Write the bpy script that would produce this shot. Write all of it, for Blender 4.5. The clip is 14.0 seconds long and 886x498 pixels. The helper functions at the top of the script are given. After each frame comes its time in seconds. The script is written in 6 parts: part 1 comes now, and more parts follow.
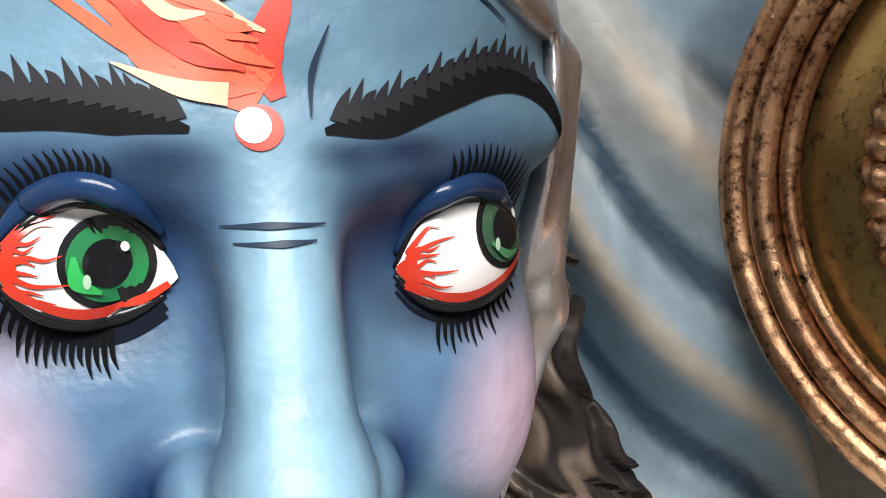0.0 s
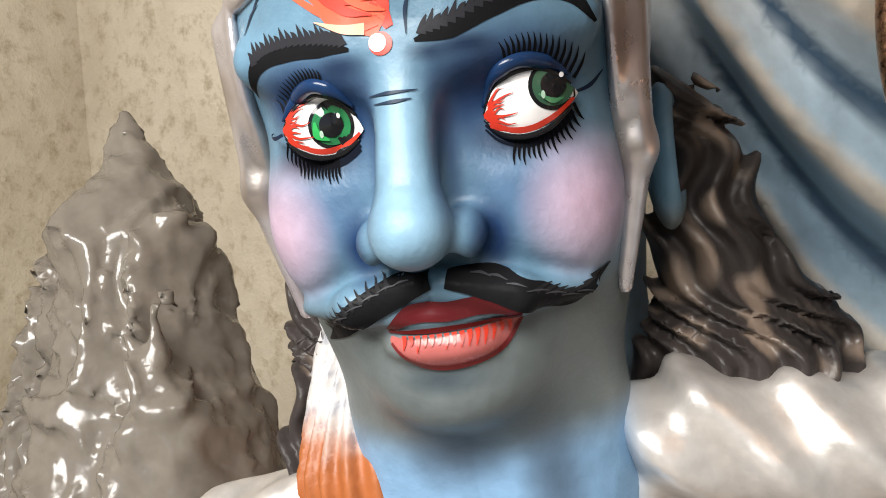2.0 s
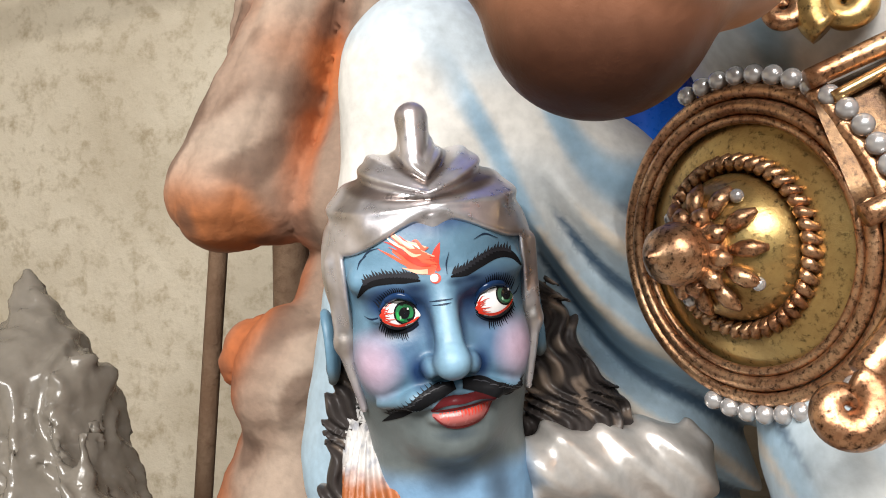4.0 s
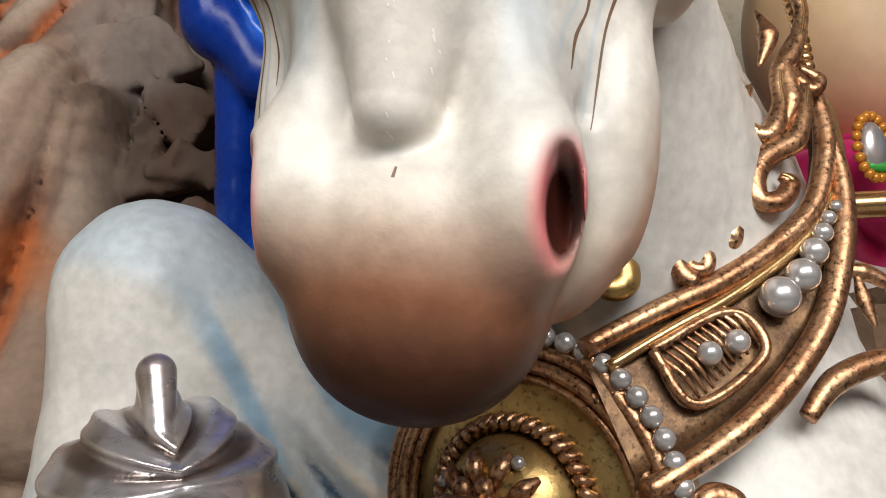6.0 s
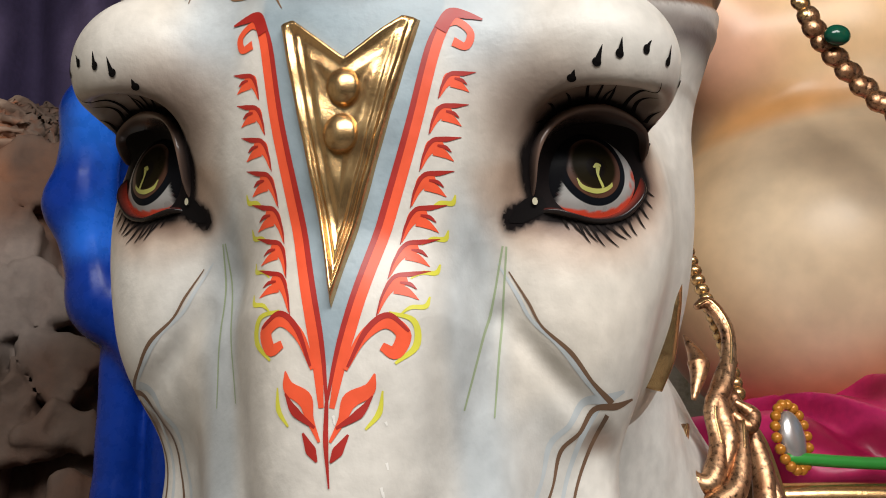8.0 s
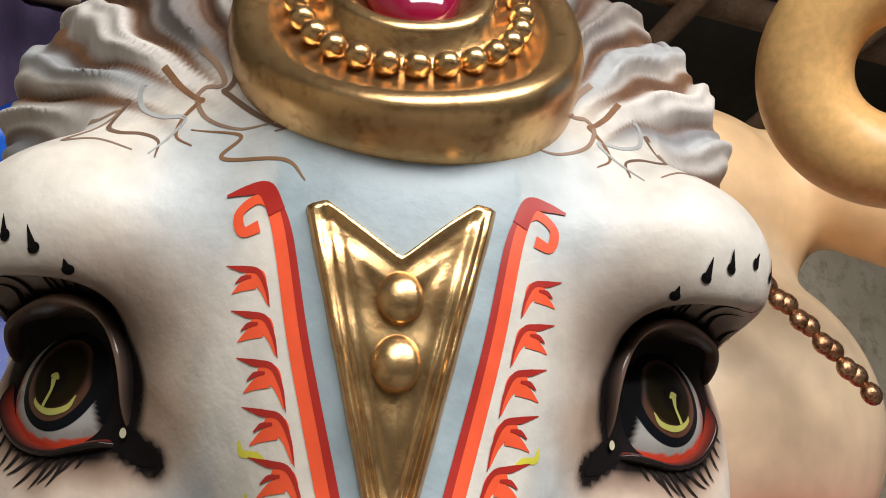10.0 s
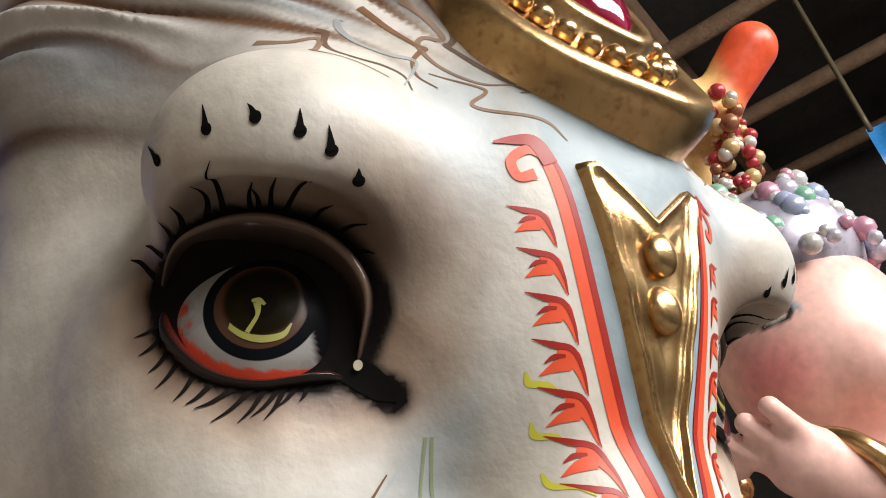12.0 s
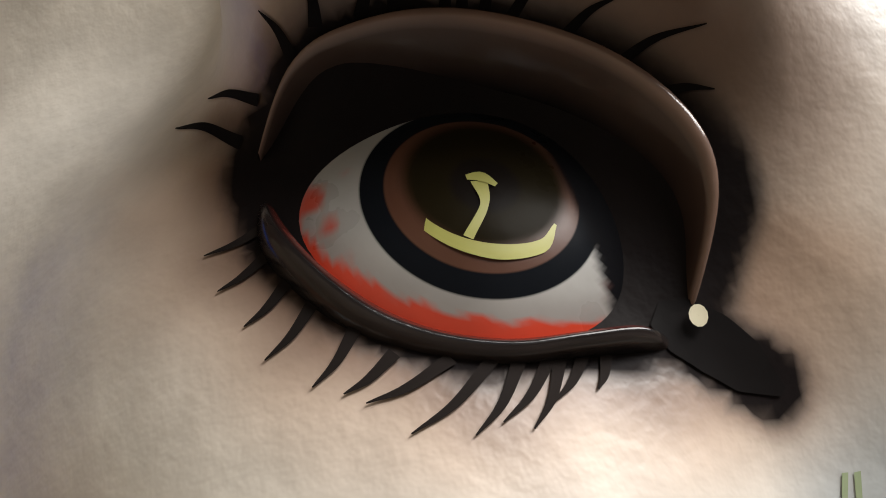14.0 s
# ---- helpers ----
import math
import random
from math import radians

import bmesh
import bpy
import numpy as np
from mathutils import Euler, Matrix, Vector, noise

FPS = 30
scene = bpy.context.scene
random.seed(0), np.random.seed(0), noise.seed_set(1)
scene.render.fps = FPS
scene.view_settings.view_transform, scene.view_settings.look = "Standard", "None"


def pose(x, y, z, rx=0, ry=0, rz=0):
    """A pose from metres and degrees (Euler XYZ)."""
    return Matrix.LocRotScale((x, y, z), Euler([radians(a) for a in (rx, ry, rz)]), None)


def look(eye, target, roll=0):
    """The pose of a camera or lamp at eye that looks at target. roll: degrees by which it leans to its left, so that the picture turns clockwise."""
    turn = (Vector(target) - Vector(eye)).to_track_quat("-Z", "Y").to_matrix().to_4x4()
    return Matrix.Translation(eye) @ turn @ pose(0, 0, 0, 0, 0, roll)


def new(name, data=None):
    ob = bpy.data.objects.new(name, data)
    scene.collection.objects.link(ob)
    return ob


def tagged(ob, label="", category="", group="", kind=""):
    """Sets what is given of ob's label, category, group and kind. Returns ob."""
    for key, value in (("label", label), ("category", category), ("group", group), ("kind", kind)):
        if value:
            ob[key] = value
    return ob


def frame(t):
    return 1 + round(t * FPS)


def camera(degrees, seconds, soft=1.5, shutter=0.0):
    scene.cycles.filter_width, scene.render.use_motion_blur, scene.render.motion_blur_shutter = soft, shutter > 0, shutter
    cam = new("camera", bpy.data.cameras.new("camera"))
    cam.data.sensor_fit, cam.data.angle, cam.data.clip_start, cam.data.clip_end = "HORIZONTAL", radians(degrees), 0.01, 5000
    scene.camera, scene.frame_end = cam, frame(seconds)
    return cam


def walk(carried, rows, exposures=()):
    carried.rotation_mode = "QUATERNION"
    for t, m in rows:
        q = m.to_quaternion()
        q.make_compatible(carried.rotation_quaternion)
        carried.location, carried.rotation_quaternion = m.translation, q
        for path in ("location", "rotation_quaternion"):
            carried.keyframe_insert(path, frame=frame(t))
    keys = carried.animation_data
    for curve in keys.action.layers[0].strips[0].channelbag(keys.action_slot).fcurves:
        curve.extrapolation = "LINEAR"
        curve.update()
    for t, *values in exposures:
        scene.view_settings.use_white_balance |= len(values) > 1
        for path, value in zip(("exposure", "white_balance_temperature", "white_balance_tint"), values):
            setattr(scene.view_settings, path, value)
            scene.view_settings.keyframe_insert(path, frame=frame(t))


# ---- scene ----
cam = camera(55.8, 14.0, 1.0)
PATH = [
    (0, (0.009, -0.0015, 1.462), (-0.0675, 1.4948, 1.3893), 3.7),
    (0.5, (0.042, -0.0232, 1.462), (-0.3435, 1.425, 1.4118), 2.7),
    (1, (0.0825, -0.0105, 1.462), (-0.6172, 1.3125, 1.3495), 0.6),
    (1.5, (0.1222, -0.0442, 1.4463), (-0.75, 1.164, 1.2723), -0.9),
    (2, (0.1432, -0.0855, 1.438), (-0.6885, 1.1505, 1.2603), -2.2),
    (2.2, (0.138, -0.0945, 1.4395), (-0.645, 1.1707, 1.2475), -3.0),
    (4.5, (0.1575, -0.4995, 1.5115), (-0.126, 0.9682, 1.6427), -2.7),
    (5, (0.108, -0.459, 1.543), (0.0307, 1.0215, 1.7725), -3.4),
    (5.5, (0.0698, -0.4118, 1.561), (0.174, 1.0605, 1.8288), -4.1),
    (6, (0.084, -0.4058, 1.5722), (0.2295, 1.0635, 1.8355), -3.9),
    (6.5, (0.1028, -0.4088, 1.6142), (0.2408, 1.0537, 1.918), -4.6),
    (7, (0.0892, -0.3922, 1.6495), (0.2707, 1.0508, 2.017), -5.1),
    (7.5, (0.0848, -0.384, 1.6892), (0.3382, 1.0223, 2.1452), -5.0),
    (8, (0.072, -0.3825, 1.7283), (0.4185, 0.9817, 2.2473), -5.4),
    (8.5, (0.0457, -0.3705, 1.7628), (0.474, 0.9817, 2.2502), -6.0),
    (9, (0.0225, -0.336, 1.783), (0.534, 0.9667, 2.3222), -5.6),
    (9.2, (0.0248, -0.324, 1.7905), (0.5565, 0.9502, 2.3785), -5.8),
    (11.3, (-0.0938, -0.2453, 1.8137), (0.939, 0.6112, 2.4843), -15.8),
    (11.5, (-0.1222, -0.2288, 1.8077), (0.9742, 0.5513, 2.4707), -16.0),
    (12, (-0.1387, -0.1643, 1.8048), (1.047, 0.48, 2.4588), -15.8),
    (12.5, (-0.114, -0.117, 1.816), (1.0965, 0.4703, 2.479), -15.8),
    (13, (-0.084, -0.081, 1.837), (1.1242, 0.4898, 2.518), -15.8),
    (13.5, (-0.0675, -0.0465, 1.8408), (1.1482, 0.4905, 2.536), -17.5),
    (14, (-0.0638, -0.0382, 1.849), (1.1498, 0.4455, 2.5855), -18.5),
]
EXPOSURES = [(0, 1.22), (1.0, 1.22), (2.2, 1.26), (4.5, 0.88), (5.5, 0.25), (6.5, 0.18), (7.5, 0.1), (8.5, -0.05), (9, 0.0), (11.5, 0.3), (12.5, 0.38), (13.2, 0.45), (14, 0.8)]
walk(cam, [(t, look(eye, target, roll)) for t, eye, target, roll in PATH], EXPOSURES)

# ---- world and light ----
world = bpy.data.worlds.new("world")
scene.world = world
world.use_nodes = True
nt = world.node_tree
sky = nt.nodes.new("ShaderNodeTexSky")
sky.sky_type, sky.sun_disc, sky.sun_elevation, sky.sun_rotation = "NISHITA", False, radians(60), radians(151)
nt.nodes["Background"].inputs["Strength"].default_value = 0.038
nt.links.new(sky.outputs[0], nt.nodes["Background"].inputs["Color"])
sun = new("sun", bpy.data.lights.new("sun", "SUN"))
sun.data.energy, sun.data.angle, sun.data.color = 1.0, radians(10), (1.0, 0.96, 0.9)
sun.matrix_world = look((1.1, -2.0, 3.9), (0, 0, 0))
# added area lamp for daylight of an assumed open front, behind and above the camera
day = new("assumed_front_daylight", bpy.data.lights.new("assumed_front_daylight", "AREA"))
day.data.shape, day.data.size, day.data.size_y, day.data.energy, day.data.color = "RECTANGLE", 2.8, 0.9, 112, (1.0, 0.97, 0.93)
day.matrix_world = look((0.30, -2.15, 3.05), (0.12, 0.2, 1.65))


# ---- materials ----
def nodes_of(name):
    m = bpy.data.materials.new(name)
    m.use_nodes = True
    t = m.node_tree
    return m, t, t.nodes["Principled BSDF"]


def node(t, kind, **inputs):
    n = t.nodes.new(kind)
    for k, v in inputs.items():
        n.inputs[k.replace("_", " ")].default_value = v
    return n


def paint_material(name, scale=1.0):
    """Paint on moulded plaster: colour and finish come with the form; brush grain, specks and fine relief are added."""
    m, t, b = nodes_of(name)
    a, f = t.nodes.new("ShaderNodeAttribute"), t.nodes.new("ShaderNodeAttribute")
    a.attribute_name, f.attribute_name = "paint", "finish"
    co = t.nodes.new("ShaderNodeTexCoord")
    n1 = node(t, "ShaderNodeTexNoise", Scale=90 * scale, Detail=4.0)
    n2 = node(t, "ShaderNodeTexNoise", Scale=9 * scale, Detail=3.0)
    n3 = node(t, "ShaderNodeTexNoise", Scale=420 * scale, Detail=2.0)
    for n in (n1, n2, n3):
        t.links.new(co.outputs["Object"], n.inputs["Vector"])
    v = t.nodes.new("ShaderNodeMath")
    v.operation = "ADD"
    t.links.new(n1.outputs[0], v.inputs[0]), t.links.new(n2.outputs[0], v.inputs[1])
    r = node(t, "ShaderNodeMapRange", From_Min=0.7, From_Max=1.3, To_Min=0.82, To_Max=1.12)
    t.links.new(v.outputs[0], r.inputs[0])
    mul = t.nodes.new("ShaderNodeVectorMath")
    mul.operation = "SCALE"
    t.links.new(a.outputs["Color"], mul.inputs[0]), t.links.new(r.outputs[0], mul.inputs["Scale"])
    t.links.new(mul.outputs[0], b.inputs["Base Color"])
    lum = t.nodes.new("ShaderNodeRGBToBW")
    gl = node(t, "ShaderNodeMapRange", From_Min=0.01, From_Max=0.07, To_Min=0.02, To_Max=0.40)
    t.links.new(a.outputs["Color"], lum.inputs[0]), t.links.new(lum.outputs[0], gl.inputs[0])
    sep = t.nodes.new("ShaderNodeSeparateColor")
    t.links.new(f.outputs["Color"], sep.inputs[0])
    var = node(t, "ShaderNodeMapRange", From_Min=0.28, From_Max=0.12, To_Min=0.0, To_Max=0.32)
    top = t.nodes.new("ShaderNodeMath")
    top.operation = "MAXIMUM"
    t.links.new(sep.outputs[0], var.inputs[0]), t.links.new(var.outputs[0], top.inputs[0]), t.links.new(gl.outputs[0], top.inputs[1])
    t.links.new(top.outputs[0], b.inputs["Specular IOR Level"])
    ro = node(t, "ShaderNodeMath")
    ro.operation = "MULTIPLY_ADD"
    rr = node(t, "ShaderNodeMapRange", From_Min=0.3, From_Max=0.7, To_Min=-0.05, To_Max=0.07)
    t.links.new(n1.outputs[0], rr.inputs[0])
    ro.inputs[1].default_value = 1.0
    t.links.new(sep.outputs[0], ro.inputs[0]), t.links.new(rr.outputs[0], ro.inputs[2])
    t.links.new(ro.outputs[0], b.inputs["Roughness"])
    t.links.new(sep.outputs[1], b.inputs["Metallic"])
    bu = node(t, "ShaderNodeBump", Distance=0.0012)
    ad = t.nodes.new("ShaderNodeMath")
    ad.operation = "MULTIPLY_ADD"
    ad.inputs[1].default_value = 0.25
    t.links.new(n3.outputs[0], ad.inputs[0]), t.links.new(n1.outputs[0], ad.inputs[2])
    st = node(t, "ShaderNodeMath")
    st.operation = "MULTIPLY_ADD"
    st.inputs[1].default_value, st.inputs[2].default_value = 0.9, 0.10
    t.links.new(sep.outputs[2], st.inputs[0]), t.links.new(st.outputs[0], bu.inputs["Strength"])
    t.links.new(ad.outputs[0], bu.inputs["Height"]), t.links.new(bu.outputs[0], b.inputs["Normal"])
    return m


def rough_material(name, c1, c2, scale=3.0, rough=0.85, bump=0.4, c3=None, dist=0.02, grime=(0.5, 0.7)):
    """Weathered surface in two or three colours at two scales."""
    m, t, b = nodes_of(name)
    co = t.nodes.new("ShaderNodeTexCoord")
    n1, n2 = node(t, "ShaderNodeTexNoise", Scale=scale, Detail=8.0, Roughness=0.7), node(t, "ShaderNodeTexNoise", Scale=scale * 9, Detail=6.0, Roughness=0.7)
    for n in (n1, n2):
        t.links.new(co.outputs["Object"], n.inputs["Vector"])
    ra = t.nodes.new("ShaderNodeValToRGB")
    ra.color_ramp.elements[0].position, ra.color_ramp.elements[1].position = 0.38, 0.62
    ra.color_ramp.elements[0].color, ra.color_ramp.elements[1].color = (*c1, 1), (*c2, 1)
    t.links.new(n1.outputs[0], ra.inputs[0])
    mx = t.nodes.new("ShaderNodeMix")
    mx.data_type = "RGBA"
    rb = t.nodes.new("ShaderNodeValToRGB")
    rb.color_ramp.elements[0].position, rb.color_ramp.elements[1].position = grime
    t.links.new(n2.outputs[0], rb.inputs[0]), t.links.new(rb.outputs[0], mx.inputs[0])
    t.links.new(ra.outputs[0], mx.inputs[6])
    mx.inputs[7].default_value = (*(c3 or c1), 1)
    t.links.new(mx.outputs[2], b.inputs["Base Color"])
    b.inputs["Roughness"].default_value = rough
    bu = node(t, "ShaderNodeBump", Strength=bump, Distance=dist)
    t.links.new(n2.outputs[0], bu.inputs["Height"]), t.links.new(bu.outputs[0], b.inputs["Normal"])
    return m


def plain_material(name, col, rough=0.4, metal=0.0, coat=0.0):
    m, t, b = nodes_of(name)
    co = t.nodes.new("ShaderNodeTexCoord")
    n1 = node(t, "ShaderNodeTexNoise", Scale=60.0, Detail=4.0)
    t.links.new(co.outputs["Object"], n1.inputs["Vector"])
    mx = t.nodes.new("ShaderNodeMix")
    mx.data_type = "RGBA"
    mx.inputs[6].default_value, mx.inputs[7].default_value = (*[0.8 * x for x in col], 1), (*[min(1, 1.15 * x) for x in col], 1)
    t.links.new(n1.outputs[0], mx.inputs[0]), t.links.new(mx.outputs[2], b.inputs["Base Color"])
    b.inputs["Roughness"].default_value, b.inputs["Metallic"].default_value, b.inputs["Coat Weight"].default_value = rough, metal, coat
    bu = node(t, "ShaderNodeBump", Strength=0.15, Distance=0.001)
    t.links.new(n1.outputs[0], bu.inputs["Height"]), t.links.new(bu.outputs[0], b.inputs["Normal"])
    return m


PAINT = paint_material("painted_plaster")
SMOOTH = paint_material("smooth_sprayed_paint", 0.18)
PLASTIC = plain_material("clear_plastic_sheet", (0.20, 0.175, 0.145), 0.17)
PLASTIC.node_tree.nodes["Principled BSDF"].inputs["Alpha"].default_value = 0.8
GILT = rough_material("worn_gilt", (0.40, 0.19, 0.095), (0.68, 0.41, 0.23), 26, 0.29, 0.4, (0.035, 0.015, 0.009), 0.0012, (0.48, 0.66))
GILT.node_tree.nodes["Principled BSDF"].inputs["Metallic"].default_value = 0.88
OLD_GILT = rough_material("old_olive_gilt", (0.38, 0.235, 0.085), (0.54, 0.37, 0.14), 18, 0.28, 0.4, (0.04, 0.026, 0.013), 0.0011, (0.52, 0.70))
OLD_GILT.node_tree.nodes["Principled BSDF"].inputs["Metallic"].default_value = 0.8
GOLD = rough_material("bright_gold_paint", (0.56, 0.34, 0.15), (0.68, 0.45, 0.21), 25, 0.25, 0.25, (0.40, 0.21, 0.09), 0.0007)
GOLD.node_tree.nodes["Principled BSDF"].inputs["Metallic"].default_value = 0.9
# darkened gilt, so that the band between the rails reads as recessed
DARK_GILT = rough_material("dark_bronze_ground", (0.09, 0.05, 0.028), (0.22, 0.13, 0.065), 30, 0.36, 0.5, (0.03, 0.016, 0.010), 0.0012)
DARK_GILT.node_tree.nodes["Principled BSDF"].inputs["Metallic"].default_value = 0.75
PEARL = plain_material("silver_pearl", (0.56, 0.54, 0.53), 0.24, 0.65, 0.3)
GEM = plain_material("crimson_gem", (0.26, 0.008, 0.04), 0.10, 0.0, 0.8)
WALL = rough_material("stained_plaster_wall", (0.52, 0.45, 0.34), (0.64, 0.57, 0.45), 1.6, 0.9, 0.5, (0.38, 0.31, 0.21))
CLAY = rough_material("unpainted_clay", (0.32, 0.20, 0.14), (0.40, 0.29, 0.22), 5.0, 0.85, 0.5, (0.24, 0.12, 0.07), 0.006)
WOOD = rough_material("rough_timber", (0.16, 0.09, 0.05), (0.25, 0.16, 0.10), 6.0, 0.8, 0.5)
ROOF = rough_material("sooty_roof_sheet", (0.03, 0.028, 0.026), (0.05, 0.045, 0.04), 3.0, 0.85, 0.3)
FLOOR = rough_material("dusty_concrete", (0.22, 0.20, 0.18), (0.30, 0.28, 0.25), 3.0, 0.9, 0.4)
# ---- form tools: signed distances on numpy points ----
def sm(a, b, k):
    h = np.maximum(k - np.abs(a - b), 0) / k
    return np.minimum(a, b) - h * h * k * 0.25


def sx(a, b, k):
    return -sm(-a, -b, k)


def ell(p, c, r, turn=None):
    q = p - np.array(c, np.float32)
    if turn is not None:
        q = q @ turn
    r = np.array(r, np.float32)
    a = np.sqrt(((q / r) ** 2).sum(1)) + 1e-9
    b = np.sqrt(((q / (r * r)) ** 2).sum(1)) + 1e-9
    return a * (a - 1) / b


def cap(p, a, b, ra, rb):
    a, b = np.array(a, np.float32), np.array(b, np.float32)
    d = b - a
    h = np.clip(((p - a) @ d) / (d @ d), 0, 1)
    return np.sqrt(((p - a - h[:, None] * d) ** 2).sum(1)) - (ra + (rb - ra) * h)


def frame_of(o, x, z):
    """Origin and rows right, forward, up of a local frame."""
    x = np.array(x, float) / np.linalg.norm(x)
    z = np.array(z, float) - x * np.dot(z, x)
    z = z / np.linalg.norm(z)
    return np.array(o, float), np.stack([x, np.cross(x, z), z])


def flip(p):
    q = p.copy()
    q[:, 0] = np.abs(q[:, 0])
    return q


FACE = frame_of((-.03, .1615, 1.4475), (.915, .390, .079), (-.03, -.08, 1))
BULL = frame_of((.112, -.10, 1.88), (.93, -.33, -.14), (.08, -.14, .98))


def waves(p, s, seed=0):
    """Smooth wavy noise about -1 to 1 from a few crossed sines; s: wavelength."""
    rng = np.random.RandomState(seed)
    v = np.zeros(len(p), np.float32)
    for i in range(7):
        w = rng.normal(size=3)
        w = w / np.linalg.norm(w) * (6.283 / s) * (0.6 + 0.9 * rng.rand())
        v += np.sin(p @ w.astype(np.float32) + 6.283 * rng.rand())
    return v / 3.2


# ---- bull's head, in its own frame (x right, y out of the forehead, z up) ----
EYE_C, EYE_R, MID = (0.0875, -0.0855, 0.003), 0.0325, -0.009
EYE_AXES = np.array(((-.823, .507, -.256), (-.2015, .1607, .9662), (.531, .847, -.030)))  # across, up, out


def bull_flip(p):
    """Folds the head onto one half; its upper part sits a little to one side."""
    q = p.copy()
    t = np.clip((p[:, 2] + .17) / .11, 0, 1)
    q[:, 0] = np.abs(p[:, 0] - MID * t * t * (3 - 2 * t))
    return q


def strands(p):
    """Runs across the combed locks that spread from the brow."""
    t = np.arctan2(p[:, 0] + .004, p[:, 2] - .030)
    return t * 52 + 1.1 * np.sin(p[:, 2] * 62 + t * 9) + .4 * np.sin(p[:, 2] * 190)


def bull_head(p):
    q = bull_flip(p)
    c = p.copy()
    c[:, 0] = np.abs(p[:, 0] + .003)
    d = ell(q, (0, -.100, .045), (.105, .097, .110))
    nose = cap(c, (0, -.054, .050), (0, -.055, -.120), .054, .043)
    nose = sx(nose, q[:, 1] + .0005 + .02 * np.clip(-q[:, 2] - .02, 0, .2), .024)
    d = sm(d, nose, .026)
    d = sm(d, ell(q, (.094, -.056, .053), (.046, .045, .037)), .026)
    d = sm(d, ell(q, (.088, -.108, .000), (.052, .040, .060)), .020)
    d = sm(d, ell(q, (.077, -.112, -.045), (.055, .060, .072)), .024)
    d = sm(d, cap(q, (.052, -.140, -.060), (.048, -.120, -.235), .060, .048), .030)
    d = sm(d, ell(q, (.094, -.118, -.185), (.016, .030, .050)), .030)
    d = sm(d, ell(q, (.113, -.190, .035), (.052, .075, .135)), .030)
    d = sm(d, cap(q, (.036, -.076, -.08), (.038, -.074, -.205), .034, .035), .018)
    e = np.array(EYE_C) + .046 * EYE_AXES[2] + .010 * EYE_AXES[1] + .002 * EYE_AXES[0]
    d = sx(d, -ell(q, e, (.036, .031, .0215), EYE_AXES.T.astype(np.float32)), .008)
    d = sm(d, ell(q, (0, -.112, .140), (.130, .088, .105)), .045)
    d = sm(d, ell(q, (.100, -.165, .150), (.080, .075, .085)), .03)
    z = np.clip((p[:, 2] - .105) / .03, 0, 1)
    w = strands(p)
    d = d + z * z * (.0028 * np.sin(w) + .0012 * np.sin(2.7 * w))
    # muzzle with flaring nostrils
    d = sm(d, ell(q, (.0, -.072, -.246), (.071, .058, .064)), .016)
    d = sm(d, ell(q, (.0, -.072, -.285), (.058, .050, .048)), .025)
    d = sm(d, ell(q, (.056, -.048, -.222), (.028, .034, .042)), .018)
    d = sm(d, cap(q, (.055, -.046, -.195), (.036, -.058, -.120), .018, .008), .016)
    bridge = cap(c, (0, -.050, -.07), (0, -.032, -.182), .050, .020)
    bridge = sx(bridge, q[:, 1] + .005, .010)
    d = sm(d, bridge, .009)
    # folds of skin beside the bridge and below the cheek
    d = sx(d, -cap(q, (.052, -.060, -.030), (.054, -.063, -.135), .002, .003), .012)
    d = sx(d, -cap(q, (.110, -.078, -.108), (.066, -.049, -.060), .003, .002), .010)
    d = sx(d, -cap(q, (.106, -.085, -.108), (.080, -.076, -.175), .004, .004), .010)
    d = sx(d, -ell(q, (.0745, -.032, -.226), (.0075, .036, .027)), .006)
    return d


def bull_ball(p):
    q = bull_flip(p)
    return np.sqrt(((q - np.array(EYE_C, np.float32)) ** 2).sum(1)) - EYE_R


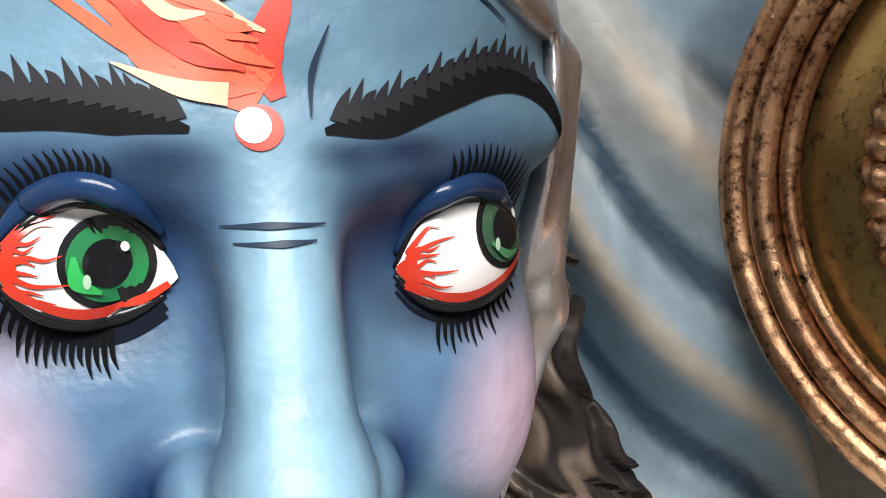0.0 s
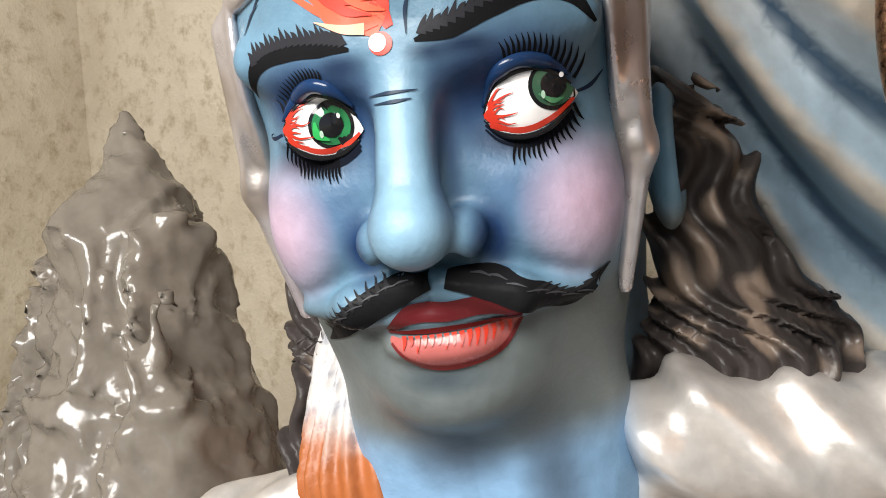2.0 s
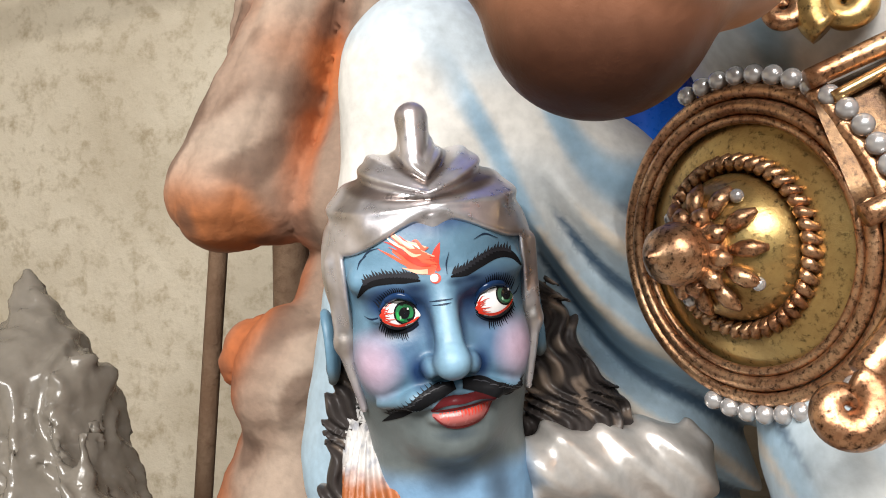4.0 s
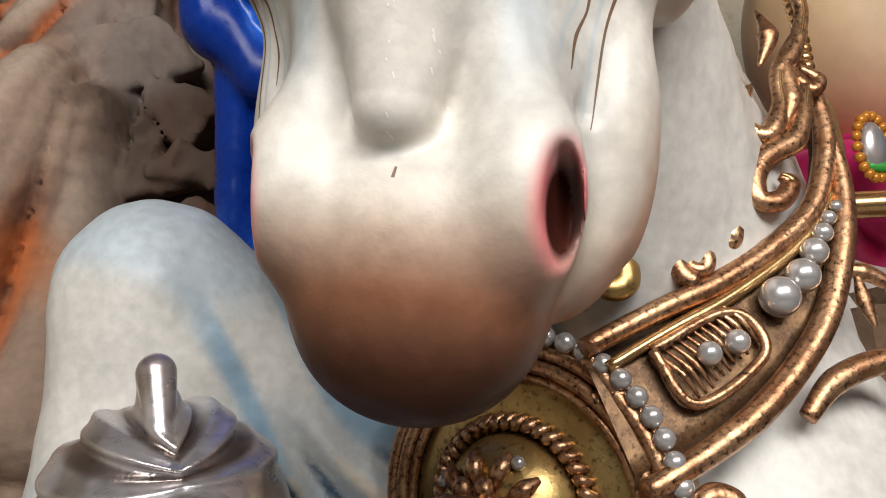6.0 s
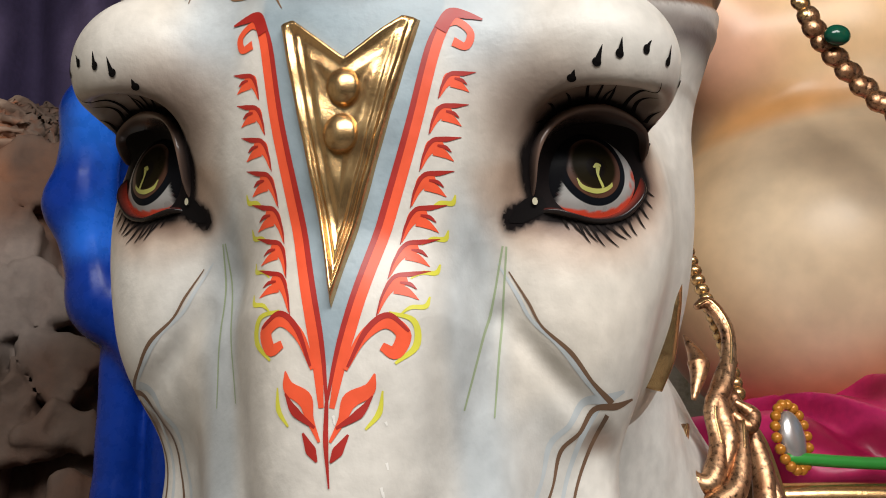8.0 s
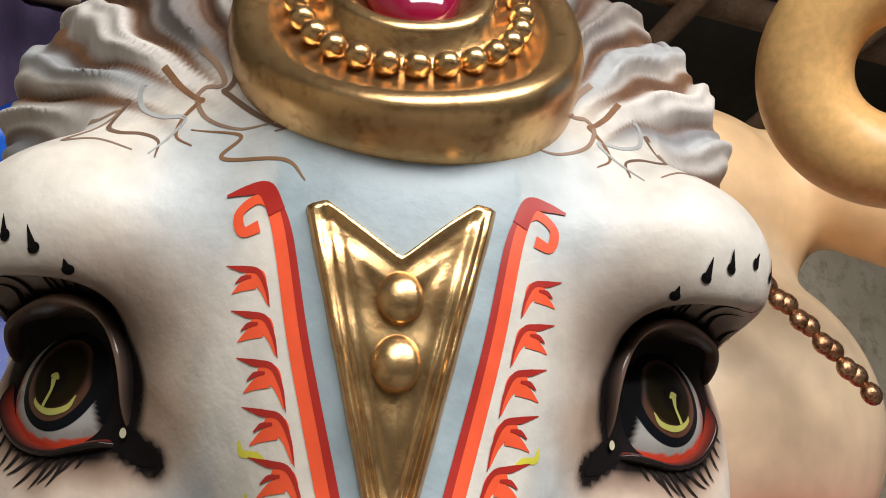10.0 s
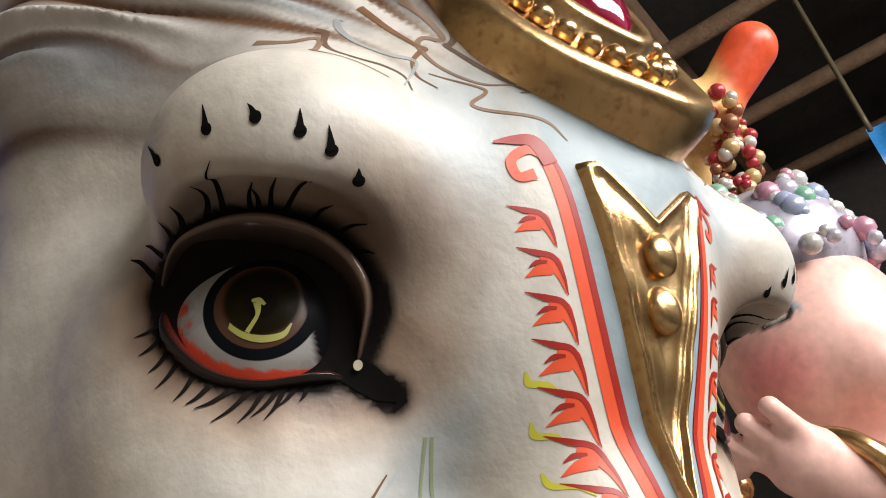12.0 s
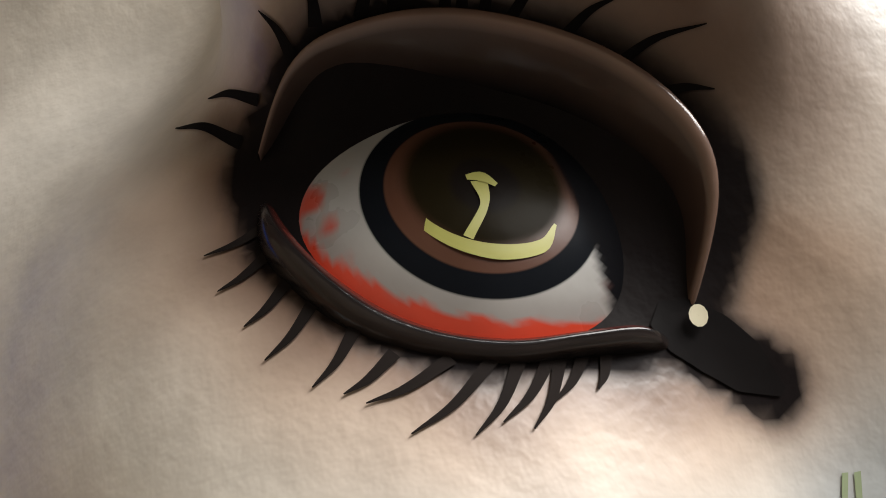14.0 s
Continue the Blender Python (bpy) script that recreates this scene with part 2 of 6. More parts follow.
# ---- the blue warrior's head, in its own frame ----
def man_head(p):
    q = flip(p + np.array((.003, 0, 0), np.float32))
    d = ell(q, (0, -.075, .030), (.078, .078, .090))
    d = sm(d, ell(q, (0, -.060, .045), (.074, .072, .060)), .03)
    d = sm(d, ell(q, (0, -.047, -.035), (.061, .052, .076)), .03)
    d = sm(d, ell(q, (.038, -.034, -.036), (.032, .034, .036)), .02)
    d = sm(d, ell(q, (0, -.046, -.085), (.040, .046, .037)), .025)
    d = sm(d, ell(q, (0, -.022, -.103), (.026, .024, .018)), .02)
    d = sm(d, ell(q, (.041, -.080, -.056), (.031, .044, .046)), .020)
    d = sx(d, -ell(q, (.038, .014, .001), (.023, .015, .014)), .014)
    d = sm(d, cap(q, (.016, .004, .026), (.060, -.012, .030), .009, .008), .012)
    d = sm(d, cap(q, (0, .007, .022), (0, .025, -.030), .0088, .0118), .010)
    d = sm(d, ell(q, (0, .0265, -.0358), (.0132, .0150, .0120)), .009)
    d = sm(d, ell(q, (.0160, .011, -.0395), (.0075, .0125, .0090)), .006)
    d = sx(d, -ell(q, (.0095, .013, -.0495), (.0062, .008, .007)), .004)
    d = sx(d, -cap(q, (.027, .010, -.050), (.050, -.008, -.068), .003, .004), .010)
    # lips and moustache
    d = sm(d, ell(q, (0, .002, -.069), (.024, .010, .006)), .006)
    d = sm(d, ell(q, (0, .001, -.081), (.021, .011, .007)), .006)
    d = sm(d, sm(cap(q, (.004, .009, -.057), (.030, .004, -.064), .006, .007), cap(q, (.030, .004, -.064), (.056, -.018, -.068), .007, .003), .006), .006)
    d = sm(d, sx(ell(q, (.093, -.100, -.030), (.010, .022, .034)), -ell(q, (.101, -.092, -.028), (.007, .014, .024)), .004), .008)
    d = sm(d, cap(q, (.012, -.080, -.08), (.016, -.095, -.20), .052, .056), .025)
    return d


def man_ball(p):
    q = flip(p + np.array((.003, 0, 0), np.float32))
    return np.sqrt(((q - np.array((.038, -.0185, .002), np.float32)) ** 2).sum(1)) - .0215


def net(f, lo, hi, h):
    """Vertices and quads of the surface f = 0 in a box (surface nets), drawn onto the surface."""
    lo, hi = np.array(lo, float), np.array(hi, float)
    k = 4
    n = (np.ceil((hi - lo) / (h * k)).astype(int) + 1)
    ax = [lo[i] + h * k * (np.arange(n[i]) + 0.375) for i in range(3)]
    cp = np.stack(np.meshgrid(*ax, indexing="ij"), -1).reshape(-1, 3).astype(np.float32)
    cv = f(cp).reshape(n)
    fv = cv.repeat(k, 0).repeat(k, 1).repeat(k, 2).astype(np.float32)
    near = np.argwhere(np.abs(cv) < h * k * 1.6)
    off = np.stack(np.meshgrid(*[np.arange(k)] * 3, indexing="ij"), -1).reshape(-1, 3)
    idx = (near[:, None] * k + off[None]).reshape(-1, 3)
    fv[idx[:, 0], idx[:, 1], idx[:, 2]] = f((lo + h * idx).astype(np.float32))
    s = fv < 0
    c = np.zeros(np.array(s.shape) - 1, np.uint8)
    nx, ny, nz = c.shape
    for i in (0, 1):
        for j in (0, 1):
            for m in (0, 1):
                c += s[i:i + nx, j:j + ny, m:m + nz]
    act = np.argwhere((c > 0) & (c < 8))
    ids = -np.ones(c.shape, np.int64)
    ids[act[:, 0], act[:, 1], act[:, 2]] = np.arange(len(act))
    acc, cnt = np.zeros((len(act), 3)), np.zeros(len(act))
    for a in range(3):
        o1, o2 = [(1, 2), (0, 2), (0, 1)][a]
        for i in (0, 1):
            for j in (0, 1):
                b = act.copy()
                b[:, o1] += i
                b[:, o2] += j
                e = b.copy()
                e[:, a] += 1
                va, vb = fv[b[:, 0], b[:, 1], b[:, 2]], fv[e[:, 0], e[:, 1], e[:, 2]]
                x = (va < 0) != (vb < 0)
                t = np.where(x, va / np.where(x, va - vb, 1), 0)
                acc[x] += (b + t[:, None] * (e - b))[x]
                cnt[x] += 1
    v = lo + h * acc / np.maximum(cnt, 1)[:, None]
    quads = []
    for a in range(3):
        o1, o2 = [(1, 2), (2, 0), (0, 1)][a]
        hi_i = [slice(None)] * 3
        lo_i = [slice(None)] * 3
        hi_i[a], lo_i[a] = slice(1, None), slice(None, -1)
        A, Bm = s[tuple(lo_i)], s[tuple(hi_i)]
        x = np.argwhere(A != Bm)
        x = x[(x[:, o1] > 0) & (x[:, o2] > 0) & (x[:, o1] < s.shape[o1] - 1) & (x[:, o2] < s.shape[o2] - 1)]
        inside = A[x[:, 0], x[:, 1], x[:, 2]]
        q = []
        for i, j in ((1, 1), (0, 1), (0, 0), (1, 0)):
            b = x.copy()
            b[:, o1] -= i
            b[:, o2] -= j
            q.append(ids[b[:, 0], b[:, 1], b[:, 2]])
        q = np.stack(q, 1)
        q[~inside] = q[~inside][:, ::-1]
        quads.append(q)
    v = v.astype(np.float32)
    for _ in range(2):
        d = f(v)
        v -= np.clip(d, -h, h)[:, None] * grad(f, v)
    return v, np.concatenate(quads)


def grad(f, v):
    e = np.float32(4e-4)
    d = f(v)
    g = np.stack([f(v + np.eye(3, dtype=np.float32)[i] * e) - d for i in range(3)], 1)
    return g / (np.linalg.norm(g, axis=1)[:, None] + 1e-9)


def smooth_line(pts, n):
    """n points along a Catmull-Rom curve through pts."""
    p = np.array(pts, float)
    p = np.concatenate([[2 * p[0] - p[1]], p, [2 * p[-1] - p[-2]]])
    t = np.linspace(0, len(p) - 3 - 1e-6, n)
    i = t.astype(int)
    u = (t - i)[:, None]
    a, b, c, d = p[i], p[i + 1], p[i + 2], p[i + 3]
    return 0.5 * (2 * b + (c - a) * u + (2 * a - 5 * b + 4 * c - d) * u ** 2 + (3 * b - a - 3 * c + d) * u ** 3)


class Form:
    """Gathers painted quads for one mesh: places, colours and finish (roughness, metal, grain)."""

    def __init__(self):
        self.v, self.q, self.c, self.m, self.n = [], [], [], [], 0

    def add(self, v, q, col, rough=0.5, metal=0.0, grain=0.0):
        v = np.asarray(v, float)
        col = np.broadcast_to(np.asarray(col, float), (len(v), 3))
        fin = np.stack([np.broadcast_to(np.asarray(x, float), (len(v),)) for x in (rough, metal, grain)], 1)
        self.v.append(v), self.q.append(np.asarray(q) + self.n), self.c.append(col), self.m.append(fin)
        self.n += len(v)

    def grid(self, P, col, rough=0.5, metal=0.0, grain=0.0, wrap=False):
        """P: rows x columns x 3. wrap closes the columns."""
        r, c = P.shape[:2]
        i, j = np.meshgrid(np.arange(r - 1), np.arange(c if wrap else c - 1), indexing="ij")
        k = (j + 1) % c
        q = np.stack([i * c + j, i * c + k, (i + 1) * c + k, (i + 1) * c + j], -1).reshape(-1, 4)
        col = np.asarray(col, float)
        col = col.reshape(-1, 3) if col.ndim == 3 else col
        self.add(P.reshape(-1, 3), q, col, rough, metal, grain)

    def tube(self, pts, rad, col, n=24, sides=10, rough=0.4, metal=0.0, grain=0.0, flat=1.0, up=(0, 0, 1)):
        """A round bar along a curve; rad: one radius or several along it."""
        c = smooth_line(pts, n)
        t = np.gradient(c, axis=0)
        t /= np.linalg.norm(t, axis=1)[:, None] + 1e-9
        a = np.cross(t, np.array(up, float) + 1e-4)
        a /= np.linalg.norm(a, axis=1)[:, None] + 1e-9
        b = np.cross(t, a)
        r = np.interp(np.linspace(0, 1, n), np.linspace(0, 1, len(np.atleast_1d(rad))), np.atleast_1d(rad))
        w = np.linspace(0, 2 * np.pi, sides, endpoint=False)
        P = c[:, None] + r[:, None, None] * (a[:, None] * np.cos(w)[None, :, None] + flat * b[:, None] * np.sin(w)[None, :, None])
        P = np.concatenate([c[None, :1].repeat(sides, 1), P, c[None, -1:].repeat(sides, 1)])
        self.grid(P, col, rough, metal, grain, wrap=True)

    def ball(self, c, r, col, n=14, rough=0.3, metal=0.0, grain=0.0, R=None):
        t, w = np.linspace(0, np.pi, n)[:, None], np.linspace(0, 2 * np.pi, 2 * n, endpoint=False)[None]
        P = np.stack([np.sin(t) * np.cos(w), np.sin(t) * np.sin(w), np.cos(t) + 0 * w], -1) * np.array(r, float)
        if R is not None:
            P = P @ np.array(R)
        self.grid(P + np.array(c, float), col, rough, metal, grain, wrap=True)

    def mesh(self, name, fr=None, mirror=False):
        v, q = np.concatenate(self.v), np.concatenate(self.q)
        if fr is not None:
            v = fr[0] + v @ fr[1]
        c, m = np.concatenate(self.c), np.concatenate(self.m)
        me = bpy.data.meshes.new(name)
        me.vertices.add(len(v))
        me.vertices.foreach_set("co", v.astype(np.float32).ravel())
        me.loops.add(4 * len(q))
        me.loops.foreach_set("vertex_index", q.astype(np.int32).ravel())
        me.polygons.add(len(q))
        me.polygons.foreach_set("loop_start", np.arange(0, 4 * len(q), 4, dtype=np.int32))
        me.update(calc_edges=True)
        for nm, arr in (("paint", c), ("finish", m)):
            at = me.attributes.new(nm, "FLOAT_COLOR", "POINT")
            at.data.foreach_set("color", np.concatenate([arr, np.ones((len(arr), 1))], 1).astype(np.float32).ravel())
        me.polygons.foreach_set("use_smooth", np.ones(len(q), bool))
        me.validate()
        return me

    def make(self, name, mat, parent=None, label="", fr=None):
        ob = new(name, self.mesh(name, fr))
        ob.data.materials.append(mat)
        if parent is not None:
            ob.parent = parent
        if label:
            ob["label"] = label
        return ob


def drop(f, P, way, far=0.16):
    """Slides points along way until they meet the surface f = 0."""
    P = P.astype(np.float32).copy()
    way = np.array(way, np.float32)
    k = np.zeros(len(P), np.float32)
    for _ in range(70):
        k = np.minimum(k + 0.8 * f(P + k[:, None] * way), far)
    return P + k[:, None] * way


class Brush:
    """Lays thin coats of paint on a form: strokes are given in the plane (u, v) and slid along -out onto the form."""

    def __init__(self, form, f, o, u, v, out, start=0.08, far=0.2):
        self.form, self.f, self.o, self.u, self.v, self.out, self.start, self.far = form, f, np.array(o, float), np.array(u, float), np.array(v, float), np.array(out, float), start, far
        self.thin = 1.0

    def place(self, uv, lift):
        P = self.o + uv[:, :1] * self.u + uv[:, 1:] * self.v + self.out * self.start
        return drop(self.f, P, -self.out, self.far) + self.out * lift * self.thin

    def stroke(self, pts, width, col, n=20, across=5, lift=0.0004, rough=0.4, col2=None, metal=0.0, grain=0.0):
        """A tapering stroke through pts; width: widths along it; col2: colour at its other edge."""
        c = smooth_line(pts, n)
        t = np.gradient(c, axis=0)
        t /= np.linalg.norm(t, axis=1)[:, None] + 1e-12
        s = np.stack([-t[:, 1], t[:, 0]], 1)
        w = np.atleast_1d(width)
        w = np.interp(np.linspace(0, 1, n), np.linspace(0, 1, len(w)), w)
        a = np.linspace(-0.5, 0.5, across)
        uv = c[:, None] + s[:, None] * (w[:, None] * a[None])[..., None]
        P = self.place(uv.reshape(-1, 2), lift).reshape(n, across, 3)
        C = np.array(col, float)
        if col2 is not None:
            C = C + (np.array(col2, float) - C) * np.broadcast_to((a + 0.5)[None, :, None], (n, across, 1))
        else:
            C = np.broadcast_to(C, (n, across, 3))
        self.form.grid(P, C, rough, metal, grain)

    def spot(self, c, r, col, n=16, lift=0.0005, rough=0.35):
        w = np.linspace(0, 2 * np.pi, n, endpoint=False)
        rr = np.array([0.02, 0.5, 1.0])
        r = np.array(r, float) * np.ones(2)
        uv = np.array(c, float) + np.stack([r[0] * rr[:, None] * np.cos(w), r[1] * rr[:, None] * np.sin(w)], -1)
        self.form.grid(self.place(uv.reshape(-1, 2), lift).reshape(3, n, 3), col, rough, wrap=True)


def mix(a, b, t):
    t = np.clip(t, 0, 1)[:, None]
    return np.asarray(a) * (1 - t) + np.asarray(b) * t


def step(a, b, x):
    t = np.clip((x - a) / (b - a), 0, 1)
    return t * t * (3 - 2 * t)


def spot_of(p, c, r):
    """1 at c, falling softly to 0 at the ellipsoid of radii r."""
    d = (((p - np.array(c)) / np.array(r)) ** 2).sum(1)
    return np.clip(1 - d, 0, 1) ** 1.5


# ---- the shed ----
def block(name, lo, hi, mat, bevel=0.004, kind="", label="", parent=None):
    bm = bmesh.new()
    bmesh.ops.create_cube(bm, size=1)
    lo, hi = Vector(lo), Vector(hi)
    for v in bm.verts:
        v.co = Vector([(a + b) / 2 + c * (b - a) for a, b, c in zip(lo, hi, v.co)])
    if bevel:
        bmesh.ops.bevel(bm, geom=bm.edges[:], offset=bevel, segments=2, affect="EDGES")
    me = bpy.data.meshes.new(name)
    bm.to_mesh(me)
    bm.free()
    me.materials.append(mat)
    ob = new(name, me)
    if parent is not None:
        ob.parent = parent
    return tagged(ob, label, "", "", kind)


block("floor", (-3, -3.2, -0.1), (4.2, 3.2, 0), FLOOR, 0, "structure", "dusty grey concrete workshop floor")
block("wall_north", (-3, 2.0, 0), (4.2, 2.15, 3.6), WALL, 0, "structure", "stained cream plaster wall with patches of damp")
block("wall_west", (-3.15, -3.2, 0), (-3, 2.15, 3.6), WALL, 0, "structure", "stained cream plaster wall")
block("wall_east", (4.2, -3.2, 0), (4.35, 2.15, 3.6), ROOF, 0, "structure", "dark sooty wall of the shed")
block("ceiling", (-3.15, -3.2, 3.6), (4.35, 2.15, 3.66), ROOF, 0, "structure", "dark sheet roof on timber beams")


COLLAR = frame_of((.40, .2096, 1.68), (.9987, .0512, 0), (-.0138, .2691, .963))


def bull_body(p):
    d = cap(p, (.18, .12, 1.95), (.39, .50, 1.55), .125, .18)
    d = sm(d, ell(p, (.66, .80, 1.30), (.40, .42, .50)), .08)
    k = (p - COLLAR[0].astype(np.float32)) @ COLLAR[1].T.astype(np.float32)
    d = sm(d, ell(k, (-.010, -.158, .02), (.135, .118, .48)), .09)
    d = sm(d, ell(k, (.02, -.172, -.30), (.22, .15, .26)), .05)
    leg = cap(p, (-.103, .378, 1.680), (.12, .46, 1.47), .076, .105)
    leg = sm(leg, cap(p, (-.105, .378, 1.678), (-.155, .400, 1.28), .076, .112), .06)
    leg = sm(leg, cap(p, (.11, .53, 1.45), (.03, .56, 1.10), .115, .16), .05)
    fold = .012 * np.sin((p[:, 2] * .9 + p[:, 0] * 1.1) * 85 + 2 * np.sin(p[:, 0] * 25)) * step(1.60, 1.50, p[:, 2]) * step(-.04, .02, p[:, 0])
    d = sm(d, leg + fold, .04)
    return d + .0012 * waves(p, .06, 3)


def body_paint(v):
    c = np.tile((0.63, 0.61, 0.57), (len(v), 1))
    left = step(.32, .18, v[:, 0])
    c = mix(c, (0.46, 0.55, 0.62), 0.75 * step(.0, .9, waves(v, .22, 5)) * left)
    c = mix(c, (0.22, 0.36, 0.48), 0.9 * step(.3, 1.0, np.sin((v[:, 2] * .9 + v[:, 0] * 1.1) * 42 + 2 * np.sin(v[:, 0] * 25))) * left * step(1.73, 1.64, v[:, 2]) * step(-.085, -.03, v[:, 0]))
    c = mix(c, (0.32, 0.48, 0.60), 0.75 * step(1.56, 1.44, v[:, 2]) * left)
    # fold shading is in the colour: troughs dark blue, ridges cream
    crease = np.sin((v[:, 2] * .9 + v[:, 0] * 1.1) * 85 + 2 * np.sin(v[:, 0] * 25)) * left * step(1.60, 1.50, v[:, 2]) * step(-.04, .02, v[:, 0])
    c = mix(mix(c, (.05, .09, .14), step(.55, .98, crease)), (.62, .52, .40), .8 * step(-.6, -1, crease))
    return mix(c, (0.50, 0.47, 0.43), 0.6 * step(.3, 1, waves(v, .25, 15)) * (1 - left))


def mane_paint(v):
    s = strands(v)
    c = mix(np.tile((.60, .56, .52), (len(v), 1)), (.15, .075, .040), step(.0, .9, np.sin(s)))
    c = mix(c, (.26, .29, .32), .7 * step(.3, 1, np.sin(.55 * s + 1)))
    return mix(c, (.07, .04, .028), .7 * step(.4, 1, np.sin(.21 * s + 2)))


# ---- bull statue ----
def head_and_balls(p):
    return np.minimum(bull_head(p), bull_ball(p))


RIB_Z = [-.100, -.072, -.028, .009, .040, .056]
RIB_X = [.002, .0065, .018, .0275, .034, .037]


# line of the upper lashes: across the eye, and up the brow
LASH_P = [-.055, -.046, -.038, -.036, -.031, -.028, -.0224, -.0175, -.0105, -.0045, .0004, .0086, .0167, .0233, .030, .034, .038]
LASH_M = [.000, .012, .0243, .0306, .0391, .0440, .0472, .0491, .0502, .0512, .0510, .0496, .0462, .0435, .036, .024, .008]


def bull_paint(p):
    q = bull_flip(p).astype(float)
    x, y, z = q[:, 0], p[:, 1], p[:, 2]
    xc = np.abs(p[:, 0] + .0045)
    c = np.tile((0.62, 0.585, 0.53), (len(p), 1))
    c = mix(c, (0.46, 0.455, 0.435), 0.65 * step(.022, .052, x) * step(.10, .075, x) * step(-.215, -.17, z) * step(-.01, -.07, z))
    c = mix(c, (0.60, 0.53, 0.44), 0.5 * step(-.1, .9, waves(p, .12, 21)))
    c = mix(c, (0.42, 0.46, 0.48), 0.75 * step(.040, .050, x) * step(.072, .056, x) * step(-.19, -.13, z) * step(.0, -.03, z))
    c = mix(c, (0.40, 0.46, 0.50), 0.7 * step(.036, .050, x) * step(.085, .060, x) * step(.012, .05, z) * step(.10, .075, z))
    inside = np.interp(z, RIB_Z, RIB_X)
    c = mix(c, (0.25, 0.33, 0.38), 0.9 * step(inside + .001, inside - .001, xc) * step(-.10, -.08, z) * (y > -.05) * step(.080, .055, z))
    c = mix(c, (0.33, 0.40, 0.44), 0.8 * step(.06, .03, xc) * step(.050, .062, z) * step(.11, .09, z))
    c = mix(c, mane_paint(p), step(.088, .125, z + .008 * np.sin(.6 * strands(p)) + .010 * np.abs(p[:, 0]) / .1))
    # muzzle: cream above, brown below, rosy nostrils
    c = mix(c, (0.62, 0.50, 0.38), 0.7 * step(-.205, -.25, z))
    c = mix(c, (0.24, 0.098, 0.050), step(-.222, -.280, z - .25 * (y + .05)))
    c = mix(c, (0.055, 0.020, 0.011), 0.95 * step(-.255, -.308, z))
    c = mix(c, (0.42, 0.20, 0.11), 0.85 * step(-.15, -.24, z) * step(-.085, -.11, y))
    c = mix(c, (0.82, 0.24, 0.25), 1.8 * spot_of(q, (.078, -.032, -.227), (.022, .038, .038)))
    # nostril cores coloured dark to deepen the slits with painted shade
    c = mix(c, (0.05, 0.012, 0.008), 2.2 * spot_of(q, (.069, -.054, -.228), (.016, .028, .030)))
    c = mix(c, (0.30, 0.31, 0.31), 0.8 * spot_of(np.stack([xc, y, z], 1), (0, -.01, -.2045), (.020, .03, .006)))
    # dark airbrush round the eyes, with the brow's shadow added in colour
    k = (q - np.array(EYE_C)) @ EYE_AXES.T
    ring = np.sqrt((k[:, 0] / np.where(k[:, 0] > 0, .0365, .0330)) ** 2 + ((k[:, 1] - .0085) / .0275) ** 2) + .05 * waves(p, .02, 41)
    front = step(-.01, .01, k[:, 2])
    below = step(.016, .008, k[:, 1]) * front
    above = step(.008, .016, k[:, 1]) * front
    rise = (k[:, 1] + k[:, 2]) * .7071
    edge = np.interp(k[:, 0], LASH_P, LASH_M)
    over = rise - edge + .0015 * waves(p, .015, 43)
    side = step(-.062, -.040, k[:, 0]) * step(.060, .036, k[:, 0])
    c = mix(c, (0.46, 0.34, 0.26), 0.85 * step(1.95, 1.25, ring) * below)
    c = mix(c, (0.17, 0.105, 0.075), step(1.50, 1.10, ring + .05) * below)
    c = mix(c, (0.014, 0.011, 0.010), step(1.13, 1.02, ring + .03) * below)
    c = mix(c, (0.36, 0.25, 0.18), 0.85 * spot_of(k, (.044, .010, .005), (.030, .036, .06)))
    c = mix(c, (0.36, 0.26, 0.19), 0.85 * step(.032, .003, over) * above * side)
    c = mix(c, (0.09, 0.055, 0.040), step(.0150, .0005, over) * above * side)
    c = mix(c, (0.010, 0.008, 0.008), step(.0016, -.0006, over) * above * side)
    h = np.clip(((k[:, 0] - .018) * .0245 + (k[:, 1] + .0040) * -.0060) / (.0245 ** 2 + .0060 ** 2), 0, 1)
    duct = np.hypot(k[:, 0] - .018 - .0245 * h, k[:, 1] + .0040 + .0060 * h)
    c = mix(c, (0.20, 0.14, 0.11), .8 * step(.0095, .0050, duct) * front)
    c = mix(c, (0.010, 0.008, 0.008), step(.0064, .0048, duct) * front)
    c = mix(c, (0.010, 0.008, 0.008), step(.0085, .0065, np.hypot(k[:, 0] - .0240, k[:, 1] + .0045)) * front)
    # broad shadow under the brow, put into the colour over the airbrush
    shade = spot_of(q, (.078, -.050, .026), (.050, .070, .036))
    c = mix(c, (0.30, 0.21, 0.155), 1.1 * shade * (1 - step(.0016, -.0006, over) * above * side))
    c = mix(c, (0.085, 0.052, 0.038), 1.1 * spot_of(q, (.084, -.055, .022), (.040, .060, .026)))
    c = mix(c, (0.010, 0.008, 0.008), step(1.14, 1.02, ring) * front * step(.040, .034, k[:, 2]))
    # brown lines of the folds
    c = mix(c, (0.16, 0.085, 0.05), 0.9 * spot_of(q, (.105, -.083, -.107), (.018, .03, .010)))
    return c


